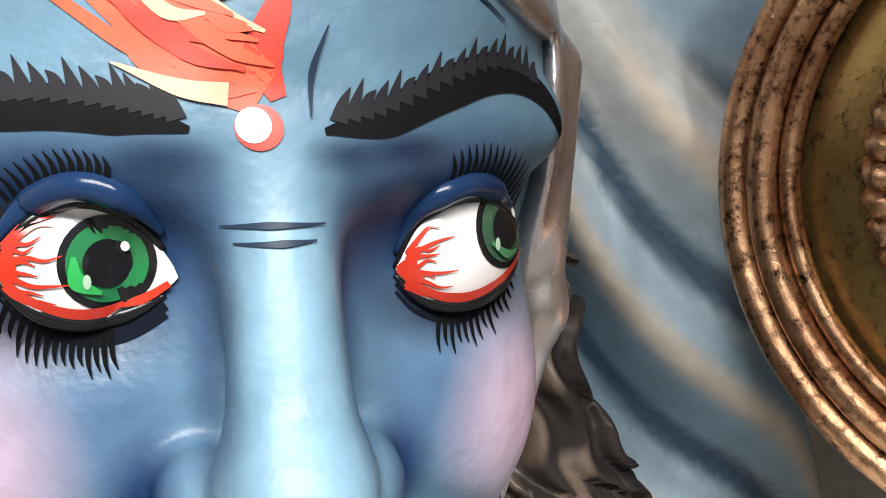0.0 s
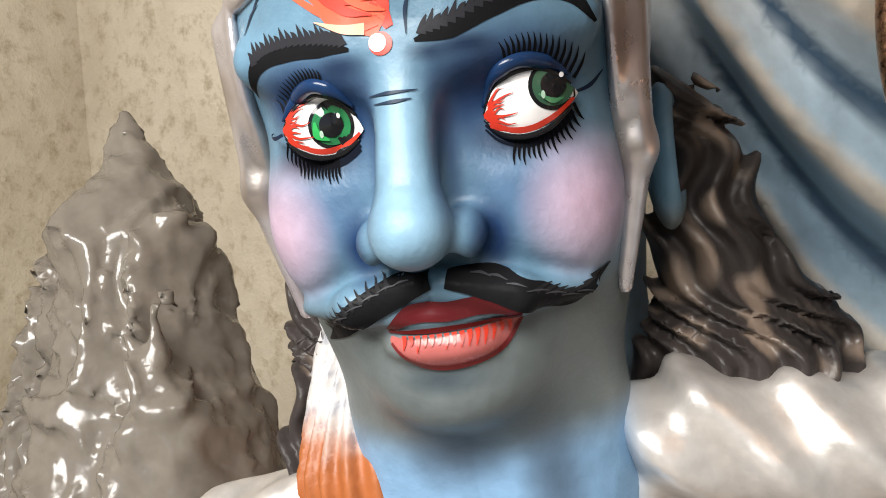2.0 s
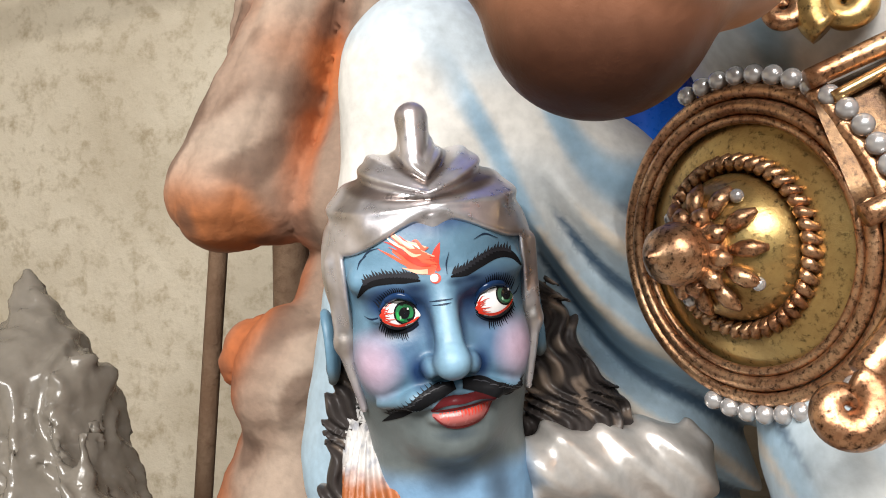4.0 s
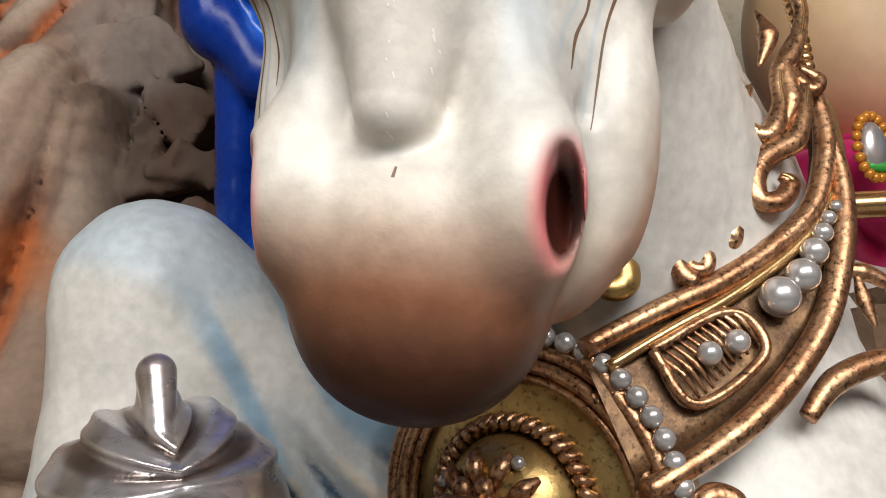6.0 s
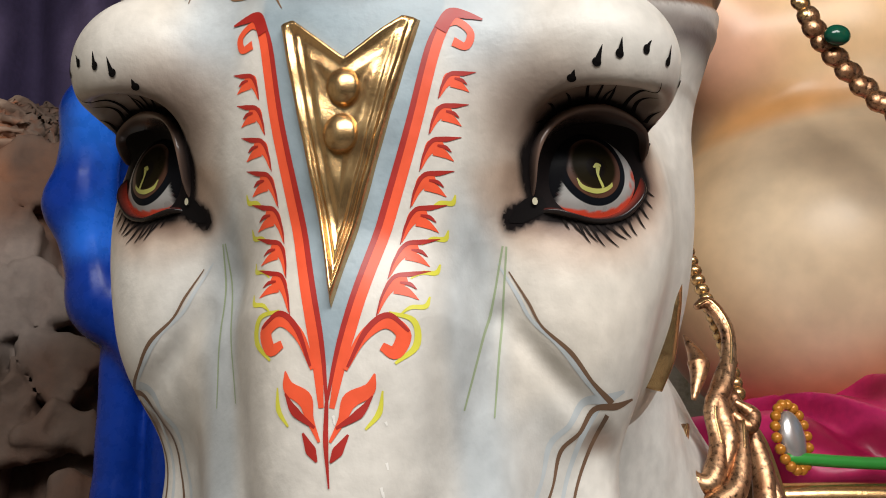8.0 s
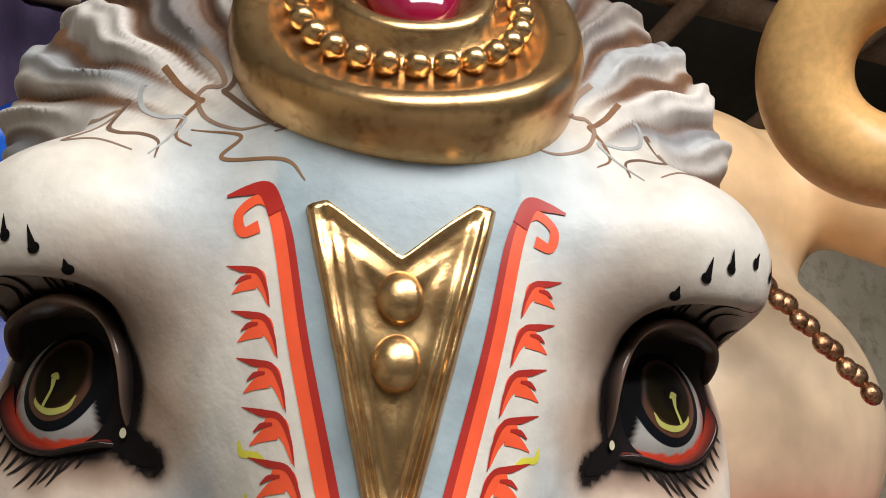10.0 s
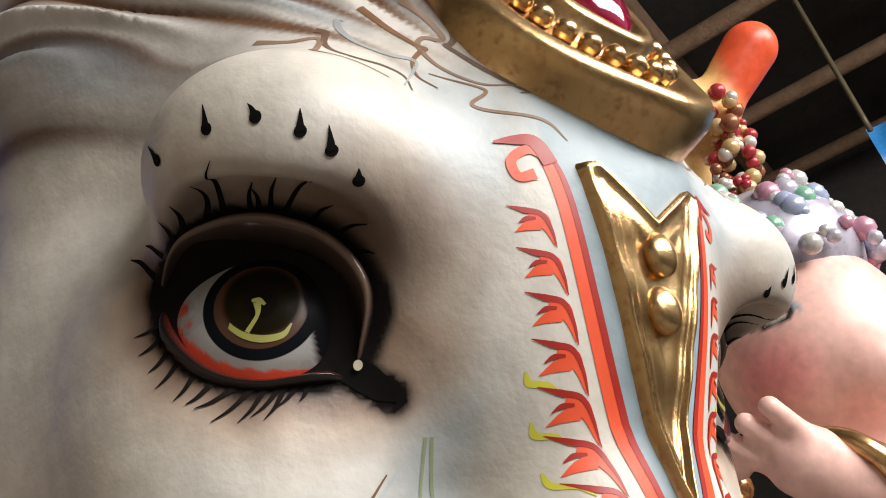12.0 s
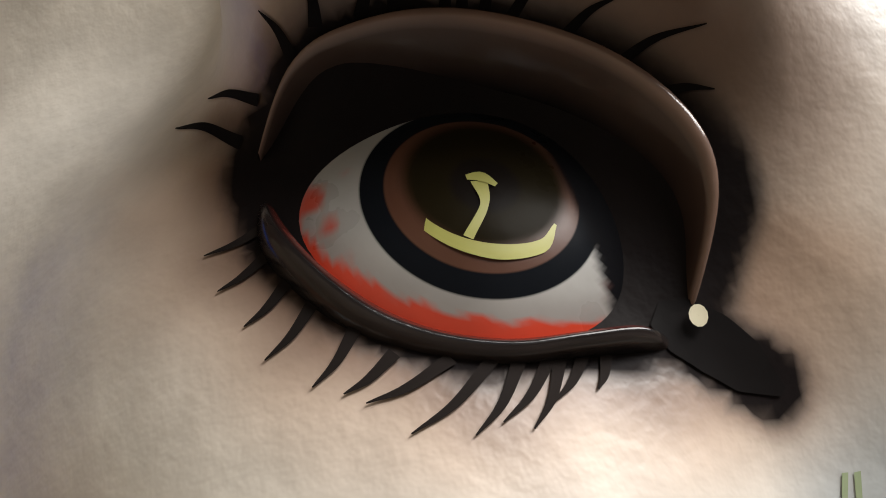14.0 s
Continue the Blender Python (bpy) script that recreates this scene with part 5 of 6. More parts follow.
# ---- collar on the bull's chest ----
def collar():
    top = empty("chest_collar", "worn gilt chest collar with pearls and scrolls", "collar")
    fr = COLLAR
    P3 = lambda pts, h=0.0: [(a, h, b) for a, b in pts]
    rail1 = [(-.165, -.083), (-.1005, -.0564), (-.0524, -.0384), (.0008, -.0103), (.0452, .0254), (.0735, .0809), (.0800, .1251), (.076, .165)]
    rail2 = [(-.150, -.098), (-.100, -.074), (-.0570, -.0555), (-.020, -.036), (.0130, -.0158), (.0440, .010), (.0640, .036)]
    rail3 = [(-.140, -.185), (-.085, -.160), (-.0462, -.1374), (-.0067, -.1055), (.0284, -.0664), (.0587, -.0095), (.0760, .044), (.0810, .097)]
    B = Form()
    a, b = smooth_line(P3(rail1, -.006), 50), smooth_line(P3(rail3, -.006), 50)
    t = np.linspace(0, 1, 9)
    P = a[:, None] + (b - a)[:, None] * t[None, :, None]
    P[:, 0, 1] -= .02
    P[:, -1, 1] -= .02
    B.grid(P, (.4, .3, .1))
    B.make("band", DARK_GILT, top, "dark bronze ground", fr)
    for pts, r, mat in ((rail1, .0095, GILT), (rail2, .0055, GOLD), (rail3, .0105, GILT)):
        B = Form()
        B.tube(P3(pts, .001), (r * .8, r, r, r, r * .6), (.5, .3, .1), 50, 10, up=(0, 1, 0))
        B.make("rail", mat, top, "", fr)
    B = Form()
    B.tube(P3([(.066, .03), (.079, .075), (.083, .12), (.079, .155)], -.002), (.006, .013, .012, .004), (.5, .3, .1), 24, 10, flat=.5, up=(0, 1, 0))
    B.make("edging", OLD_GILT, top, "", fr)
    for (u, v), r in zip([(-.0105, -.0547), (.0126, -.0387), (.0282, -.0192), (.0404, -.0035), (.0494, .0094), (.0590, .0196)], (.0155, .0135, .0110, .0082, .0062, .0048)):
        S = Form()
        S.ball((u, .008, v), r, (.7, .7, .7), 14)
        S.make("pearl", PEARL, top, "", fr)
    # hatched plate with two pearls
    poly = [(-.1162, -.0883), (-.0593, -.0639), (-.0355, -.0721), (-.0348, -.0991), (-.0932, -.1294)]
    B = Form()
    B.tube(P3(poly + poly[:1], .004), .0042, (.5, .3, .1), 60, 8, up=(0, 1, 0))
    B.make("plate_edge", GILT, top, "", fr)
    e, f_ = np.array((-.1047, -.1088)), np.array((-.0475, -.0680))
    ax = (f_ - e) / np.linalg.norm(f_ - e)
    pr = np.array((-ax[1], ax[0]))
    for i in range(11):
        c = np.array((-.100, -.1080)) + ax * .0066 * i
        S = Form()
        L = .020 + .001 * (i % 3)
        S.tube([(c[0] - pr[0] * L, .002, c[1] - pr[1] * L), (c[0] + .0015, .006, c[1]), (c[0] + pr[0] * L * .95, .002, c[1] + pr[1] * L * .95)], (.0012, .0026, .0012), (.5, .3, .1), 9, 6, up=(0, 1, 0))
        S.make("ridge", GILT, top, "", fr)
    for u, v in ((-.0771, -.0956), (-.0539, -.0881)):
        S = Form()
        S.ball((u, .010, v), .0092, (.7, .7, .7), 12)
        S.make("pearl", PEARL, top, "", fr)
    # block that joins the collar to the boss
    B = Form()
    B.tube(P3([(-.158, -.085), (-.140, -.120), (-.126, -.160)], -.012), .009, (.5, .3, .1), 20, 10, up=(0, 1, 0))
    B.make("joint", GILT, top, "", fr)
    # scrolls
    def spiral(c, r, turns, start, grow=.15, n=26):
        return [(c[0] + r * (grow + (1 - grow) * i / n) * math.cos(start + turns * 6.283 * i / n), c[1] + r * (grow + (1 - grow) * i / n) * math.sin(start + turns * 6.283 * i / n)) for i in range(n + 1)]
    scrolls = (
        ([(.064, .2424), (.0787, .2454), (.086, .2158), (.0671, .1727), (.0426, .1439), (.035, .1101), (.0171, .0838), (.0017, .0899), (.0028, .1116), (.0132, .1308)], (.003, .0075, .0065, .009, .0065, .0095, .0075, .0065, .0035)),
        ([(.074, .19), (.052, .155), (.047, .118), (.030, .088)], (.004, .008, .010, .004)),
        ([(.006, .076), (-.018, .0543), (-.0284, .025), (-.0339, -.0033), (-.0418, -.0074)], (.004, .009, .011, .009, .004)),
        ([(.0646, .1314), (.0532, .1037), (.0374, .0774), (.0086, .0631), (-.0067, .0436), (-.0077, .0238), (.0085, .0228), (.0224, .0368), (.0152, .0448)], (.005, .008, .010, .010, .010, .009, .009, .008, .004)),
        ([(.0421, .2138), (.0456, .1856), (.0289, .1532)], (.001, .010, .002)),
        (spiral((-.068, -.0216), .017, 1.4, 2.0), (.004, .007, .008)),
        (spiral((-.042, .009), .014, 1.2, 1.0), (.004, .007, .007)),
        (spiral((-.138, -.030), .022, 1.4, 1.6), (.006, .012, .013)),
        (spiral((-.178, -.028), .015, 1.2, 0.5), (.004, .008, .008)),
        ([(.060, .14), (.070, .128), (.078, .138), (.066, .150)], (.003, .007, .007, .003)),
        ([(-.1521, -.2907), (-.1246, -.2565), (-.1098, -.2083), (-.0995, -.1919), (-.0847, -.1968), (-.0886, -.2092)], (.012, .014, .010, .009, .010, .008)),
        (spiral((-.165, -.310), .020, 1.2, 0.0), (.006, .013, .014)),
        ([(-.0055, -.1411), (.0244, -.1162), (.0679, -.1035), (.11, -.11)], (.007, .010, .010, .007)),
        ([(.0509, -.0277), (.075, -.030), (.0924, -.0399)], (.003, .008, .006)),
        ([(.070, -.034), (.069, -.055), (.071, -.076)], (.003, .007, .002)),
    )
    for i, (pts, r) in enumerate(scrolls):
        B = Form()
        B.tube(P3(pts, .015 if i in (0, 1, 3, 4, 9) else .006 if i < 12 else -.010), r, (.5, .3, .1), 46, 10, flat=.8, up=(0, 1, 0))
        B.make("scroll", OLD_GILT if i == 7 else GILT, top, "", fr)
        if i in (0, 2, 3):
            B = Form()
            B.tube(P3(pts, .0185 if i != 2 else .0085), np.array(r) * .35, (.5, .3, .1), 46, 6, up=(0, 1, 0))
            B.make("scroll_edge", GOLD, top, "", fr)
    # string of gold beads up the neck
    line = smooth_line([(.0772, .165, -.002), (.0840, .205, -.004), (.0887, .2457, -.008), (.0935, .292, -.015), (.107, .348, -.03), (.120, .40, -.05)], 21)
    for i, (u, v, h) in enumerate(line):
        S = Form()
        S.ball((u + .008, h, v), (.0075, .006, .0065), (.6, .4, .15), 8)
        S.make("bead", GOLD, top, "", fr)
    return top


collar()


# ---- blue glossy drapery behind the bull's head ----
def drapery(p):
    d = 1.0
    for line, rad, k in (([(.09, .36, 2.33), (-.015, .41, 2.272), (-.080, .45, 2.20), (-.095, .48, 2.11), (-.072, .505, 2.01), (-.010, .515, 1.945), (.09, .53, 1.93)], .031, .022),
                         ([(.09, .40, 2.275), (.000, .435, 2.215), (-.032, .465, 2.12), (-.018, .49, 2.04), (.05, .515, 1.985)], .017, .003),
                         ([(-.050, .53, 1.97), (-.056, .56, 1.82), (-.052, .58, 1.56)], .026, .008),
                         ([(.005, .525, 1.93), (.000, .56, 1.80), (.010, .60, 1.56)], .032, .008),
                         ([(.075, .53, 1.95), (.070, .58, 1.75), (.080, .62, 1.55)], .040, .008)):
        for a, b in zip(line, line[1:]):
            d = sm(d + 0 * p[:, 0], cap(p, a, b, rad, rad), k)
    d = sm(d, ell(p, (.03, .525, 2.11), (.115, .050, .165)), .004)
    d = sm(d, cap(p, (.12, .58, 2.2), (.10, .63, 1.55), .07, .07), .03)
    return d + .0008 * waves(p, .10, 4) + .0012 * np.sin((p[:, 0] + .35 * p[:, 1]) * 150 + 3 * np.sin(p[:, 2] * 9))


def statue(name, label, f, lo, hi, h, colour, rough=.4, grain=.2, metal=0.0, mat=None):
    B = Form()
    v, q = net(f, lo, hi, h)
    B.add(v, q, colour(v) if callable(colour) else colour, rough, metal, grain)
    return tagged(B.make(name, mat or PAINT), label, "statue")


# brighter blue patches put glossy highlights into the navy colour
statue("blue_drapery", "deep blue glossy moulded drapery behind the bull", drapery, (-.20, .26, 1.45), (.24, .74, 2.42), .006,
       lambda v: mix(np.tile((.004, .030, .24), (len(v), 1)), (.016, .14, .66), step(-.2, 1, waves(v, .13, 2))), .27, .05)["category"] = "drapery"


# ---- unpainted clay figure under cloth ----
def chunk(p, c, r, turn):
    """A broken flat-sided lump of clay, leaning by turn."""
    q = p - np.array(c, np.float32)
    x, z = q[:, 0] * math.cos(turn) + q[:, 2] * math.sin(turn), q[:, 2] * math.cos(turn) - q[:, 0] * math.sin(turn)
    d = sx(sx(np.abs(x) + .35 * z - r[0], np.abs(z) + .2 * q[:, 1] - r[2], .014), np.abs(q[:, 1]) + .25 * x - r[1], .014)
    return .8 * d


def clay_figure(p):
    f = (p[:, 0] * .80 - p[:, 2] * .42 + .3 * p[:, 1])
    fan = np.arctan2(p[:, 0] + .20, 2.42 - p[:, 2])
    folds = -.030 * np.sqrt(np.abs(np.sin(fan * 11 + .7 * waves(p, .8, 12)))) + .016 - .008 * np.sqrt(np.abs(np.sin(fan * 27 + f * 9 + 1.2 * waves(p, .6, 4))))
    wing = cap(p, (-.30, 1.02, 2.40), (-.525, .665, 1.605), .115, .050)
    wing = sm(wing, cap(p, (-.30, 1.02, 2.30), (-.36, .75, 1.60), .12, .075), .05)
    wing = sm(wing, cap(p, (-.38, .80, 2.00), (-.505, .655, 1.615), .10, .065), .04)
    wing = sm(wing, cap(p, (-.525, .665, 1.600), (-.33, .75, 1.59), .052, .085), .04)
    low = sm(cap(p, (-.36, .80, 1.45), (-.47, .72, 1.05), .10, .13), ell(p, (-.44, .66, 1.34), (.085, .07, .09)), .04)
    back = cap(p, (-.20, 1.05, 2.4), (-.16, .98, 1.50), .10, .14)
    d = sm(sm(wing, low, .02), back, .02) + folds + .0015 * waves(p, .05, 5) + .001 * np.abs(waves(p, .02, 8))
    for c, r, w in (((-.250, .86, 2.115), (.085, .05, .050), .35), ((-.28, .88, 2.225), (.07, .06, .045), -.4), ((-.18, .86, 2.03), (.045, .05, .050), .9), ((-.13, .82, 1.82), (.045, .06, .05), .3),
                    ((-.37, .90, 2.20), (.055, .05, .05), -.7), ((-.20, .9, 2.33), (.09, .06, .05), .2), ((-.15, .84, 1.93), (.06, .05, .026), -.25), ((-.22, .83, 1.96), (.030, .04, .07), .15)):
        d = np.minimum(d, chunk(p, c, r, w) + .006 * np.abs(waves(p, .06, 3)))
    return d


def clay_colour(v):
    c = mix(np.tile((.27, .185, .135), (len(v), 1)), (.34, .115, .038), step(.0, .9, waves(v, .28, 31)))
    fan = np.arctan2(v[:, 0] + .20, 2.42 - v[:, 2])
    ridge = np.abs(np.sin(fan * 11 + .7 * waves(v, .8, 12)))
    # pale fold ridges are highlights put into the colour; orange bands between them
    c = mix(c, (.40, .31, .24), .75 * step(.55, .95, ridge) * step(-.5, .6, waves(v, .2, 7)))
    c = mix(c, (.38, .10, .025), .9 * step(.60, .15, ridge) * step(-.6, .3, waves(v, .35, 13)))
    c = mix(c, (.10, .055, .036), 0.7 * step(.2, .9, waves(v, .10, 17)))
    # right-hand parts, low and high, darkened in the colour to stand for shade
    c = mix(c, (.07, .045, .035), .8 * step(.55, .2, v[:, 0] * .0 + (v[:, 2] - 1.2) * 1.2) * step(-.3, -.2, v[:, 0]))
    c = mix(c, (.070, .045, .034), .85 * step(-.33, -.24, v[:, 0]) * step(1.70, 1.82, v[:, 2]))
    stone = step(.13, .07, np.sqrt(((v - (-.25, .85, 2.13)) ** 2).sum(1)))
    return mix(c, (.25, .205, .18), .7 * stone)


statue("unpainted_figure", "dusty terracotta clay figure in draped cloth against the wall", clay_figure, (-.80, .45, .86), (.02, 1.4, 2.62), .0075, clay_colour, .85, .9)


# ---- small figure wrapped in clear plastic sheet ----
def wrapped(p):
    near = np.array((.146, -.086, 1.438), np.float32)
    p = near + (p - near) / 1.60
    d = cap(p, (-.505, .385, 1.485), (-.475, .36, 1.36), .012, .070)
    d = sm(d, cap(p, (-.475, .36, 1.36), (-.43, .33, 1.13), .075, .13), .04)
    d = sm(d, cap(p, (-.56, .36, 1.33), (-.57, .34, 1.15), .05, .08), .03)
    d = sm(d, cap(p, (-.375, .30, 1.33), (-.36, .29, 1.15), .022, .06), .02)
    w = (p[:, 0] * 1.2 + p[:, 2] * .25) * 40 + 2.6 * waves(p, .20, 3)
    return d + .016 * np.abs(np.sin(w)) + .007 * np.abs(np.sin(2.3 * w + p[:, 2] * 30 + 2 * waves(p, .08, 6))) + .005 * np.abs(waves(p, .05, 14)) + .002 * np.abs(waves(p, .02, 24))


statue("wrapped_figure", "small figure wrapped in crumpled grey plastic sheet", wrapped, (-1.27, .26, .62), (-.42, .99, 1.60), .0085,
       lambda v: mix(np.tile((.15, .12, .095), (len(v), 1)), (.34, .30, .26), step(-.4, .8, waves(v, .16, 2))), .24, .3, 0.0, PLASTIC)
tagged(block("stool", (-1.15, .35, 0), (-.55, .85, .74), WOOD, .01), "rough timber stand under the wrapped figure", "stand")


# ---- white and rust horsehair tassel beside the warrior's neck ----
def tassel(p):
    d = cap(p, (-.143, .268, 1.385), (-.112, .225, 1.28), .020, .036)
    return d + .0025 * np.sin(np.arctan2(p[:, 1] - .24, p[:, 0] + .125) * 26 + p[:, 2] * 60)


statue("tassel", "white horsehair tassel with a rust-orange band", tassel, (-.20, .16, 1.22), (-.05, .33, 1.46), .0025,
       lambda v: mix(mix(np.tile((.48, .46, .44), (len(v), 1)), (.30, .30, .32), step(.2, .9, waves(v, .012, 2))), (.30, .09, .025), step(1.318, 1.295, v[:, 2] + .004 * waves(v, .02, 4))), .5, .3)["category"] = "tassel"


# ---- seated deity with round belly ----
def deity(p):
    d = ell(p, (1.07, .80, 2.13), (.335, .30, .30))
    d = sm(d, ell(p, (1.12, .78, 2.52), (.30, .25, .24)), .08)
    d = sm(d, cap(p, (1.35, .6, 2.55), (1.50, .35, 2.25), .11, .09), .06)
    d = sm(d, cap(p, (.88, .70, 2.50), (.80, .70, 2.62), .09, .10), .06)
    return d


def deity_colour(v):
    c = np.tile((.86, .66, .44), (len(v), 1))
    c = mix(c, (.84, .50, .22), .6 * step(.26, .34, np.hypot(v[:, 0] - 1.07, (v[:, 2] - 2.13) * 1.1)))
    c = mix(c, (.72, .22, .03), .95 * step(1.98, 1.87, v[:, 2] + .02 * waves(v, .3, 9)))
    c = mix(c, (.84, .42, .32), .7 * spot_of(v, (.80, .6, 2.45), (.16, .3, .14)))
    return mix(c, (.78, .34, .08), .8 * spot_of(v, (.90, .6, 2.36), (.25, .3, .05)))


statue("deity_statue", "seated peach-painted deity statue with round belly", deity, (.60, .40, 1.75), (1.62, 1.15, 2.80), .010, deity_colour, .35, .05, 0.0, SMOOTH)


def lap(p):
    d = ell(p, (1.04, .78, 1.80), (.42, .34, .12))
    d = sm(d, cap(p, (.72, .60, 1.76), (1.1, .5, 1.72), .07, .09), .05)
    return d + .016 * np.sin((p[:, 0] + .5 * p[:, 2]) * 60 + 3 * waves(p, .2, 3))


statue("magenta_cloth", "folded magenta satin cloth on the deity's lap", lap, (.52, .34, 1.58), (1.55, 1.2, 2.02), .008, lambda v: mix(np.tile((.62, .03, .15), (len(v), 1)), (.34, .008, .06), step(0, 1, waves(v, .1, 2))), .35, .1)["category"] = "cloth"
tagged(block("throne", (.62, .42, 0), (1.7, 1.3, 1.66), WOOD, .02), "timber throne base under the deity", "throne")


def jewel_belt():
    top = empty("jewel_belt", "gilt belt with a yellow jewel and green trim", "belt")
    for name, pts, r, mat in (("band", [(.60, .52, 1.765), (.70, .47, 1.755), (.85, .42, 1.74), (1.1, .38, 1.73)], .016, GOLD), ("trim", [(.66, .47, 1.80), (.76, .45, 1.785), (.9, .41, 1.77)], .007, plain_material("green_trim", (.04, .35, .05), .4))):
        B = Form()
        B.tube(pts, r, (.5, .3, .1), 30, 10)
        B.make(name, mat, top)
    B = Form()
    B.ball((.672, .468, 1.822), (.016, .010, .030), (.6, .6, .6), 14)
    B.make("jewel", PEARL, top, "clear silver oval jewel")
    amber = plain_material("amber_bead", (.62, .24, .03), .25, .2)
    for i in range(18):
        a = 2 * math.pi * i / 18
        B = Form()
        B.ball((.672 + .022 * math.cos(a), .468 + .004 * math.cos(a), 1.822 + .037 * math.sin(a)), .0062, (.6, .3, .05), 7)
        B.make("bead", amber, top)
    return top


jewel_belt()


def necklace():
    top = empty("necklace", "gold chain necklace with a green stone on the deity", "necklace")
    pts = smooth_line([(.776, .42, 2.47), (.777, .386, 2.374), (.805, .395, 2.315), (.86, .405, 2.25), (.915, .385, 2.16), (1.0, .38, 2.05)], 34)
    for i, p in enumerate(pts):
        S = Form()
        r = .012 if i < 10 else .016
        S.ball(p + (0, .01, .004 * (-1) ** i), (r, r * .7, r), (.6, .4, .15), 8)
        S.make("link", GOLD if i < 10 else GILT, top)
    S = Form()
    S.ball((.811, .385, 2.309), (.018, .012, .014), (.0, .1, .05), 12)
    S.make("stone", plain_material("green_stone", (.005, .08, .045), .15), top, "dark green stone")
    return top


necklace()


# ---- curled trunk and attendant figure, far side ----
def trunk(p):
    c = np.array((.950, .150, 2.375), np.float32)
    n = np.array((-.72, -.42, -.50), np.float32)
    n = n / np.linalg.norm(n)
    q = p - c
    h = q @ n
    r = np.sqrt(np.maximum((q * q).sum(1) - h * h, 0))
    d = np.sqrt((r - .115) ** 2 + h * h) - .058
    d = sm(d, cap(p, (.88, .07, 2.50), (.985, -.03, 2.40), .050, .036), .03)
    return sm(d, cap(p, (.985, -.03, 2.40), (1.0, -.120, 2.475), .034, .040), .03)


statue("curled_trunk", "orange-yellow painted curled trunk with red tip", trunk, (.72, -.18, 2.14), (1.16, .40, 2.62), .006,
       lambda v: mix(np.tile((.86, .52, .20), (len(v), 1)), (.75, .10, .04), step(-.055, -.095, v[:, 1])), .35, .05)


def attendant(p):
    d = ell(p, (.825, -.045, 2.000), (.105, .105, .125))
    d = sm(d, ell(p, (.76, -.10, 1.95), (.035, .035, .035)), .03)
    d = sm(d, ell(p, (.86, -.04, 1.75), (.14, .12, .16)), .05)
    hand = cap(p, (.70, -.06, 1.845), (.645, -.02, 1.885), .04, .032)
    for i in range(4):
        hand = sm(hand, cap(p, (.635, -.035 + .022 * i, 1.895), (.605, -.02 + .024 * i, 1.93 - .006 * i), .011, .009), .008)
    d = np.minimum(d, cap(p, (.790, .030, 1.965), (.755, .012, 1.905), .013, .010))
    return sm(d, hand, .03)


def attendant_colour(v):
    c = np.tile((.85, .52, .45), (len(v), 1))
    c = mix(c, (.80, .18, .20), .7 * spot_of(v, (.745, -.02, 1.98), (.06, .06, .05)))
    c = mix(c, (.74, .70, .64), step(.018, .012, cap(v, (.780, .025, 1.948), (.755, .012, 1.905), .001, .001)))
    e = np.array((.730, -.020, 2.040))
    d = (v - e) @ np.array((0, .88, .25)), (v - e) @ np.array((-.2, -.3, .93))
    eye = (d[0] / .030) ** 2 + (d[1] / .014) ** 2
    c = mix(c, (.25, .36, .42), (step(2.2, 1.6, eye) * (d[1] > 0)) * .9)
    c = mix(c, (.02, .015, .015), step(1.5, 1.2, eye))
    c = mix(c, (.62, .56, .52), step(1.0, .8, eye))
    return mix(c, (.06, .03, .015), step(1.1, .7, (d[0] / .016) ** 2 + (d[1] / .014) ** 2) * (eye < 1.2))


statue("attendant_statue", "pink-faced painted attendant statue with open hand", attendant, (.56, -.22, 1.60), (1.02, .14, 2.15), .004, attendant_colour, .35, .05)


def crown_of_attendant():
    B = Form()
    rng = random.Random(5)
    cols = ((.55, .52, .60), (.25, .50, .35), (.60, .30, .40), (.62, .60, .58), (.40, .45, .62))
    for i in range(150):
        a, h = rng.uniform(0, 6.28), rng.random()
        r = .108 * (1 - .45 * h)
        B.ball((.83 + r * math.cos(a), -.045 + r * math.sin(a), 2.085 + .11 * h), rng.uniform(.007, .016), cols[i % 5], 6, .25, .2)
    B.ball((.83, -.045, 2.11), (.095, .095, .09), (.45, .42, .50), 14, .3, .3)
    return tagged(B.make("beaded_crown", PAINT), "silver crown crusted with green and pink beads", "crown")


crown_of_attendant()


def gold_bangles():
    top = empty("gold_bangle", "chunky gold bangles on the attendant's wrist", "bangle")
    for k in range(3):
        B = Form()
        c = np.array((.715 - .016 * k, -.066 + .010 * k, 1.838 + .011 * k))
        w = np.linspace(0, 2 * np.pi, 17)
        ax1, ax2 = np.array((.55, .80, .10)), np.array((-.45, .2, .87))
        B.tube([c + .045 * (ax1 * math.cos(x) + ax2 * math.sin(x)) for x in w], .010, (.6, .4, .15), 40, 8)
        B.make("ring", GOLD, top)
    # hanging gold cluster
    rng = random.Random(9)
    for k in range(16):
        S = Form()
        S.ball((.665 + .03 * rng.random(), .10 + .05 * rng.uniform(-1, 1), 1.90 + .06 * rng.uniform(-1, 1)), rng.uniform(.012, .022), (.6, .4, .15), 8)
        S.make("boss", GOLD, top)
    return top


gold_bangles()


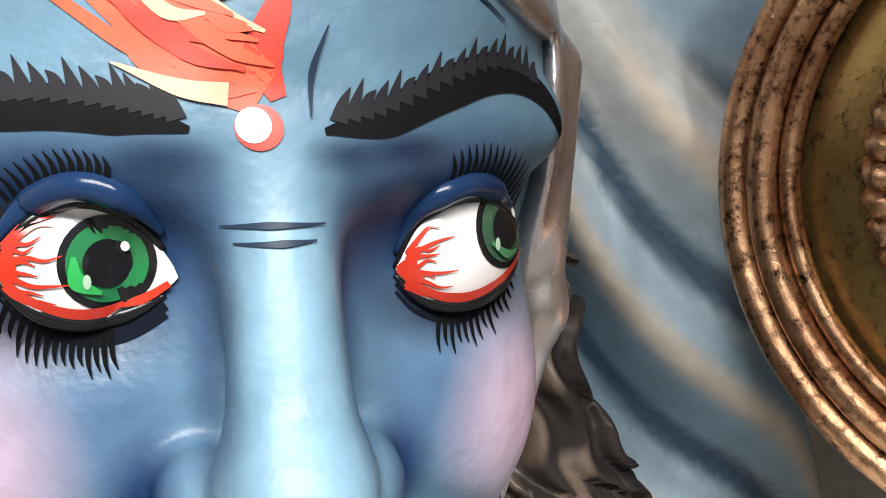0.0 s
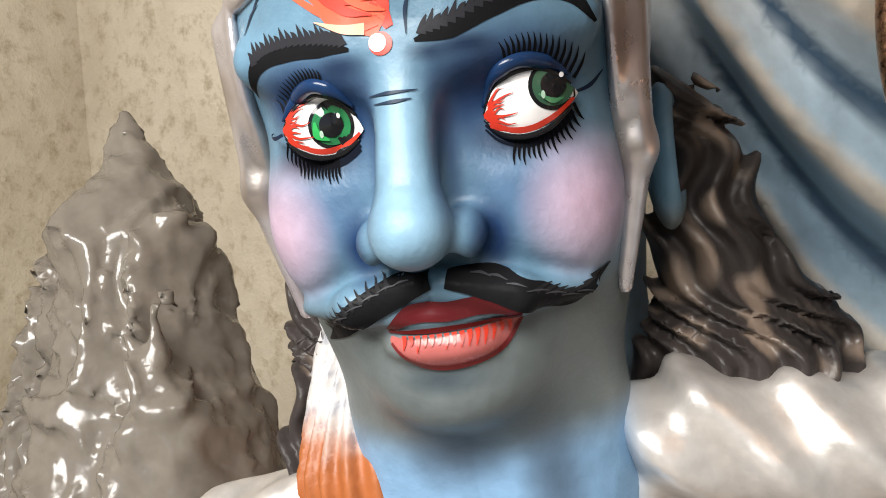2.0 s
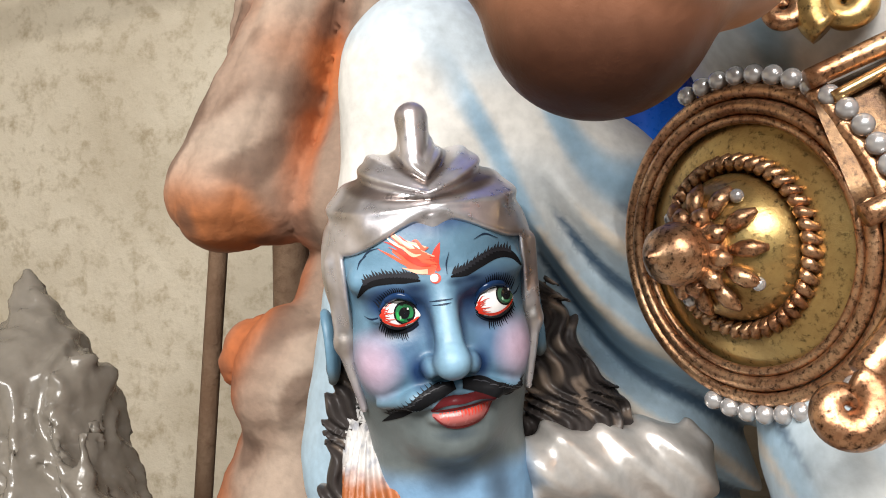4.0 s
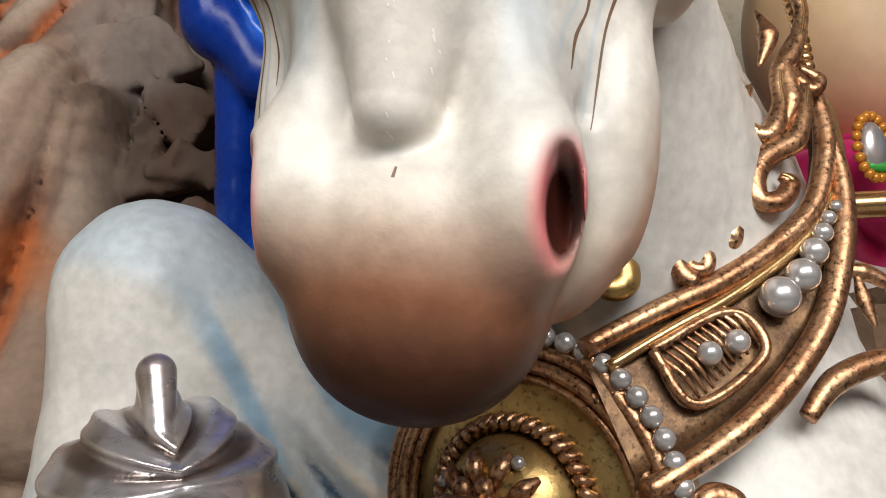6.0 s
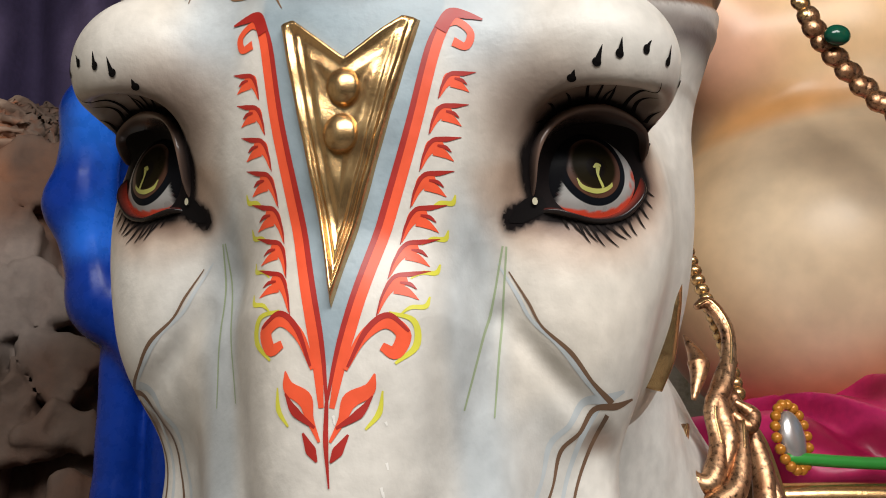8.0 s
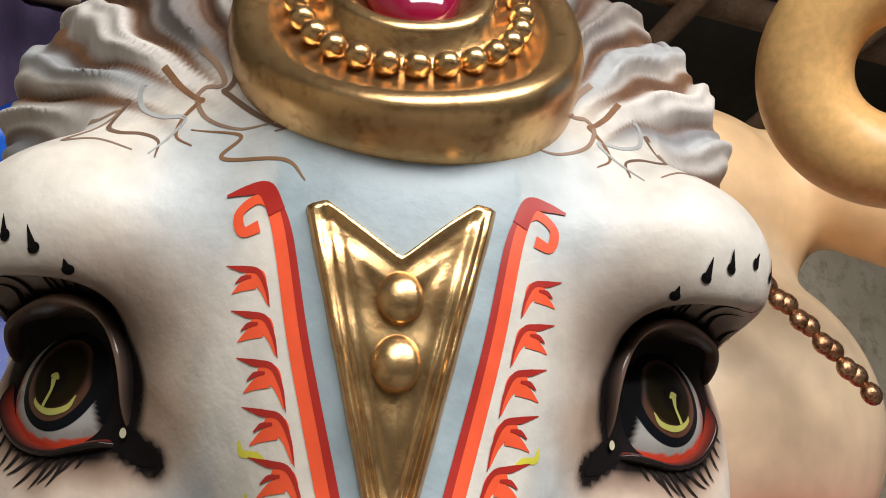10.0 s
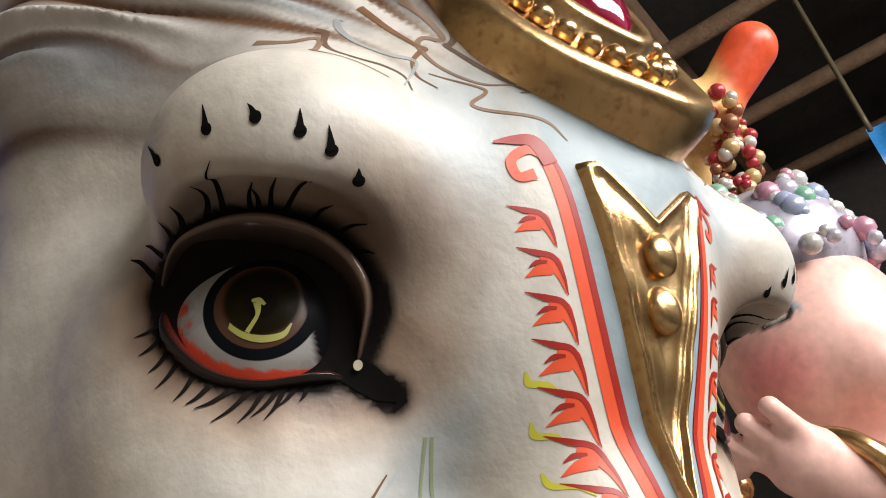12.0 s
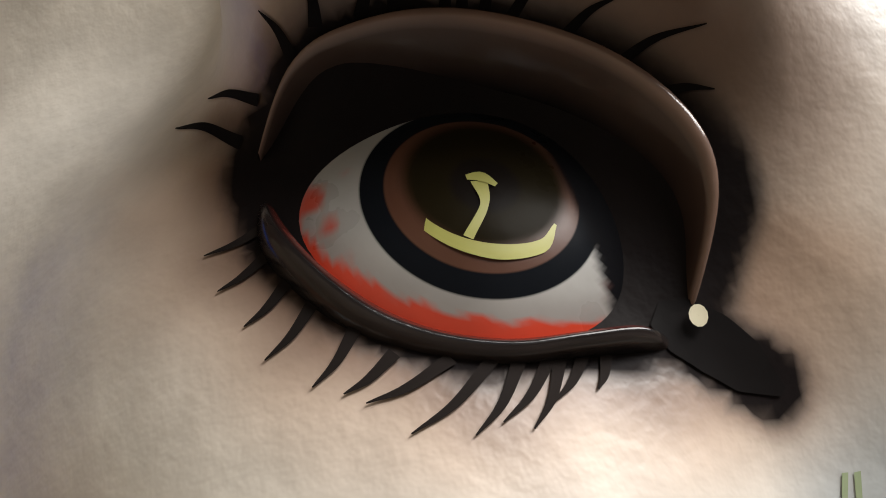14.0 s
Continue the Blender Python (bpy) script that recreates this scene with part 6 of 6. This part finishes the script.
def garland():
    B = Form()
    rng = random.Random(8)
    cols = ((.45, .05, .06), (.60, .42, .20), (.62, .58, .52), (.30, .12, .06))
    for i in range(120):
        t = rng.random()
        p = np.array((.970 - .05 * t, -.055 + .04 * t, 2.41 - .24 * t)) + [rng.uniform(-.03, .03) for _ in range(3)]
        B.ball(p, rng.uniform(.006, .014), cols[i % 4], 6, .3, .3)
    return tagged(B.make("bead_garland", PAINT), "hanging garland of red, gold and silver beads", "garland", "", "stuff")


garland()


# ---- timber and roof ----
def beam(name, a, b, w, label, kind=""):
    B = Form()
    rng = random.Random(int(abs(a[0]) * 100))
    B.tube([a, [(x + y) / 2 + rng.uniform(-.01, .01) for x, y in zip(a, b)], b], w, (.2, .1, .05), 20, 8)
    return tagged(B.make(name, WOOD), label, "timber", "", kind)


beam("timber_post", (-.86, 1.42, 0), (-.66, 1.29, 3.6), .045, "dark rough timber post by the wall")
beam("timber_post", (-.80, 1.50, 0), (-.59, 1.36, 3.6), .035, "dark rough timber post by the wall")
beam("stick", (-1.02, 1.16, 0), (-.767, 1.111, 1.92), .020, "pale bare stick leaning by the wall")
beam("pole", (-3.0, 1.42, 2.45), (-.60, 1.33, 2.62), .016, "thin dark pole along the wall")
for i in range(6):
    beam("roof_beam", (-3, -2.2 + .8 * i, 3.52), (4.2, -2.2 + .8 * i, 3.52), .05, "sooty round roof beam", "structure")
for i in range(5):
    beam("rafter", (1.0 + .7 * i, -3.2, 3.44), (1.0 + .7 * i, 2.0, 3.44), .035, "thin sooty rafter", "structure")


# ---- blue tarpaulin hung at the far side of the shed ----
def tarpaulin():
    B = Form()
    y, z = np.meshgrid(np.linspace(-.85, -.24, 40), np.linspace(2.25, 2.86, 30), indexing="ij")
    x = 2.35 + .03 * np.sin(y * 24 + 2 * np.sin(z * 5)) + .015 * np.sin(z * 30 + y * 9)
    front = np.stack([x, y, z], -1)
    B.grid(front, mix(np.tile((.03, .22, .55), (1200, 1)), (.30, .48, .62), step(.2, .9, waves(front.reshape(-1, 3).astype(np.float32), .2, 3))), .4)
    B.grid(front[::-1] + (.004, 0, 0), (.03, .22, .55), .4)
    for y0 in (-.25, -.84):
        B.tube([(2.36, y0, 2.84), (2.38, y0, 3.1), (2.40, y0, 3.43)], .008, (.10, .08, .05), 10, 6)
    return tagged(B.make("tarpaulin", PAINT), "crumpled blue and white plastic tarpaulin hung from a beam", "tarpaulin")


tarpaulin()


# ---- dark violet cloth hung behind the clay figure ----
def hung_cloth():
    B = Form()
    x, z = np.meshgrid(np.linspace(-.60, .62, 90), np.linspace(1.62, 3.48, 40), indexing="ij")
    y = 1.50 + .035 * np.sin(x * 26 + 1.5 * np.sin(z * 2.1)) + .012 * np.sin(x * 61 + z * 3)
    front = np.stack([x, y, z], -1)
    tone = mix(np.tile((.035, .026, .060), (3600, 1)), (.075, .055, .115), step(-.2, .9, waves(front.reshape(-1, 3).astype(np.float32), .3, 6)))
    B.grid(front, tone, .8, 0, .4)
    B.grid(front[::-1] + (0, .006, 0), (.04, .03, .07), .8)
    B.tube([(-.64, 1.50, 3.47), (0, 1.50, 3.475), (.66, 1.50, 3.47)], .02, (.12, .08, .05), 12, 8)
    return tagged(B.make("hung_cloth", PAINT), "dark violet cloth hung in folds behind the clay figure", "cloth")


hung_cloth()
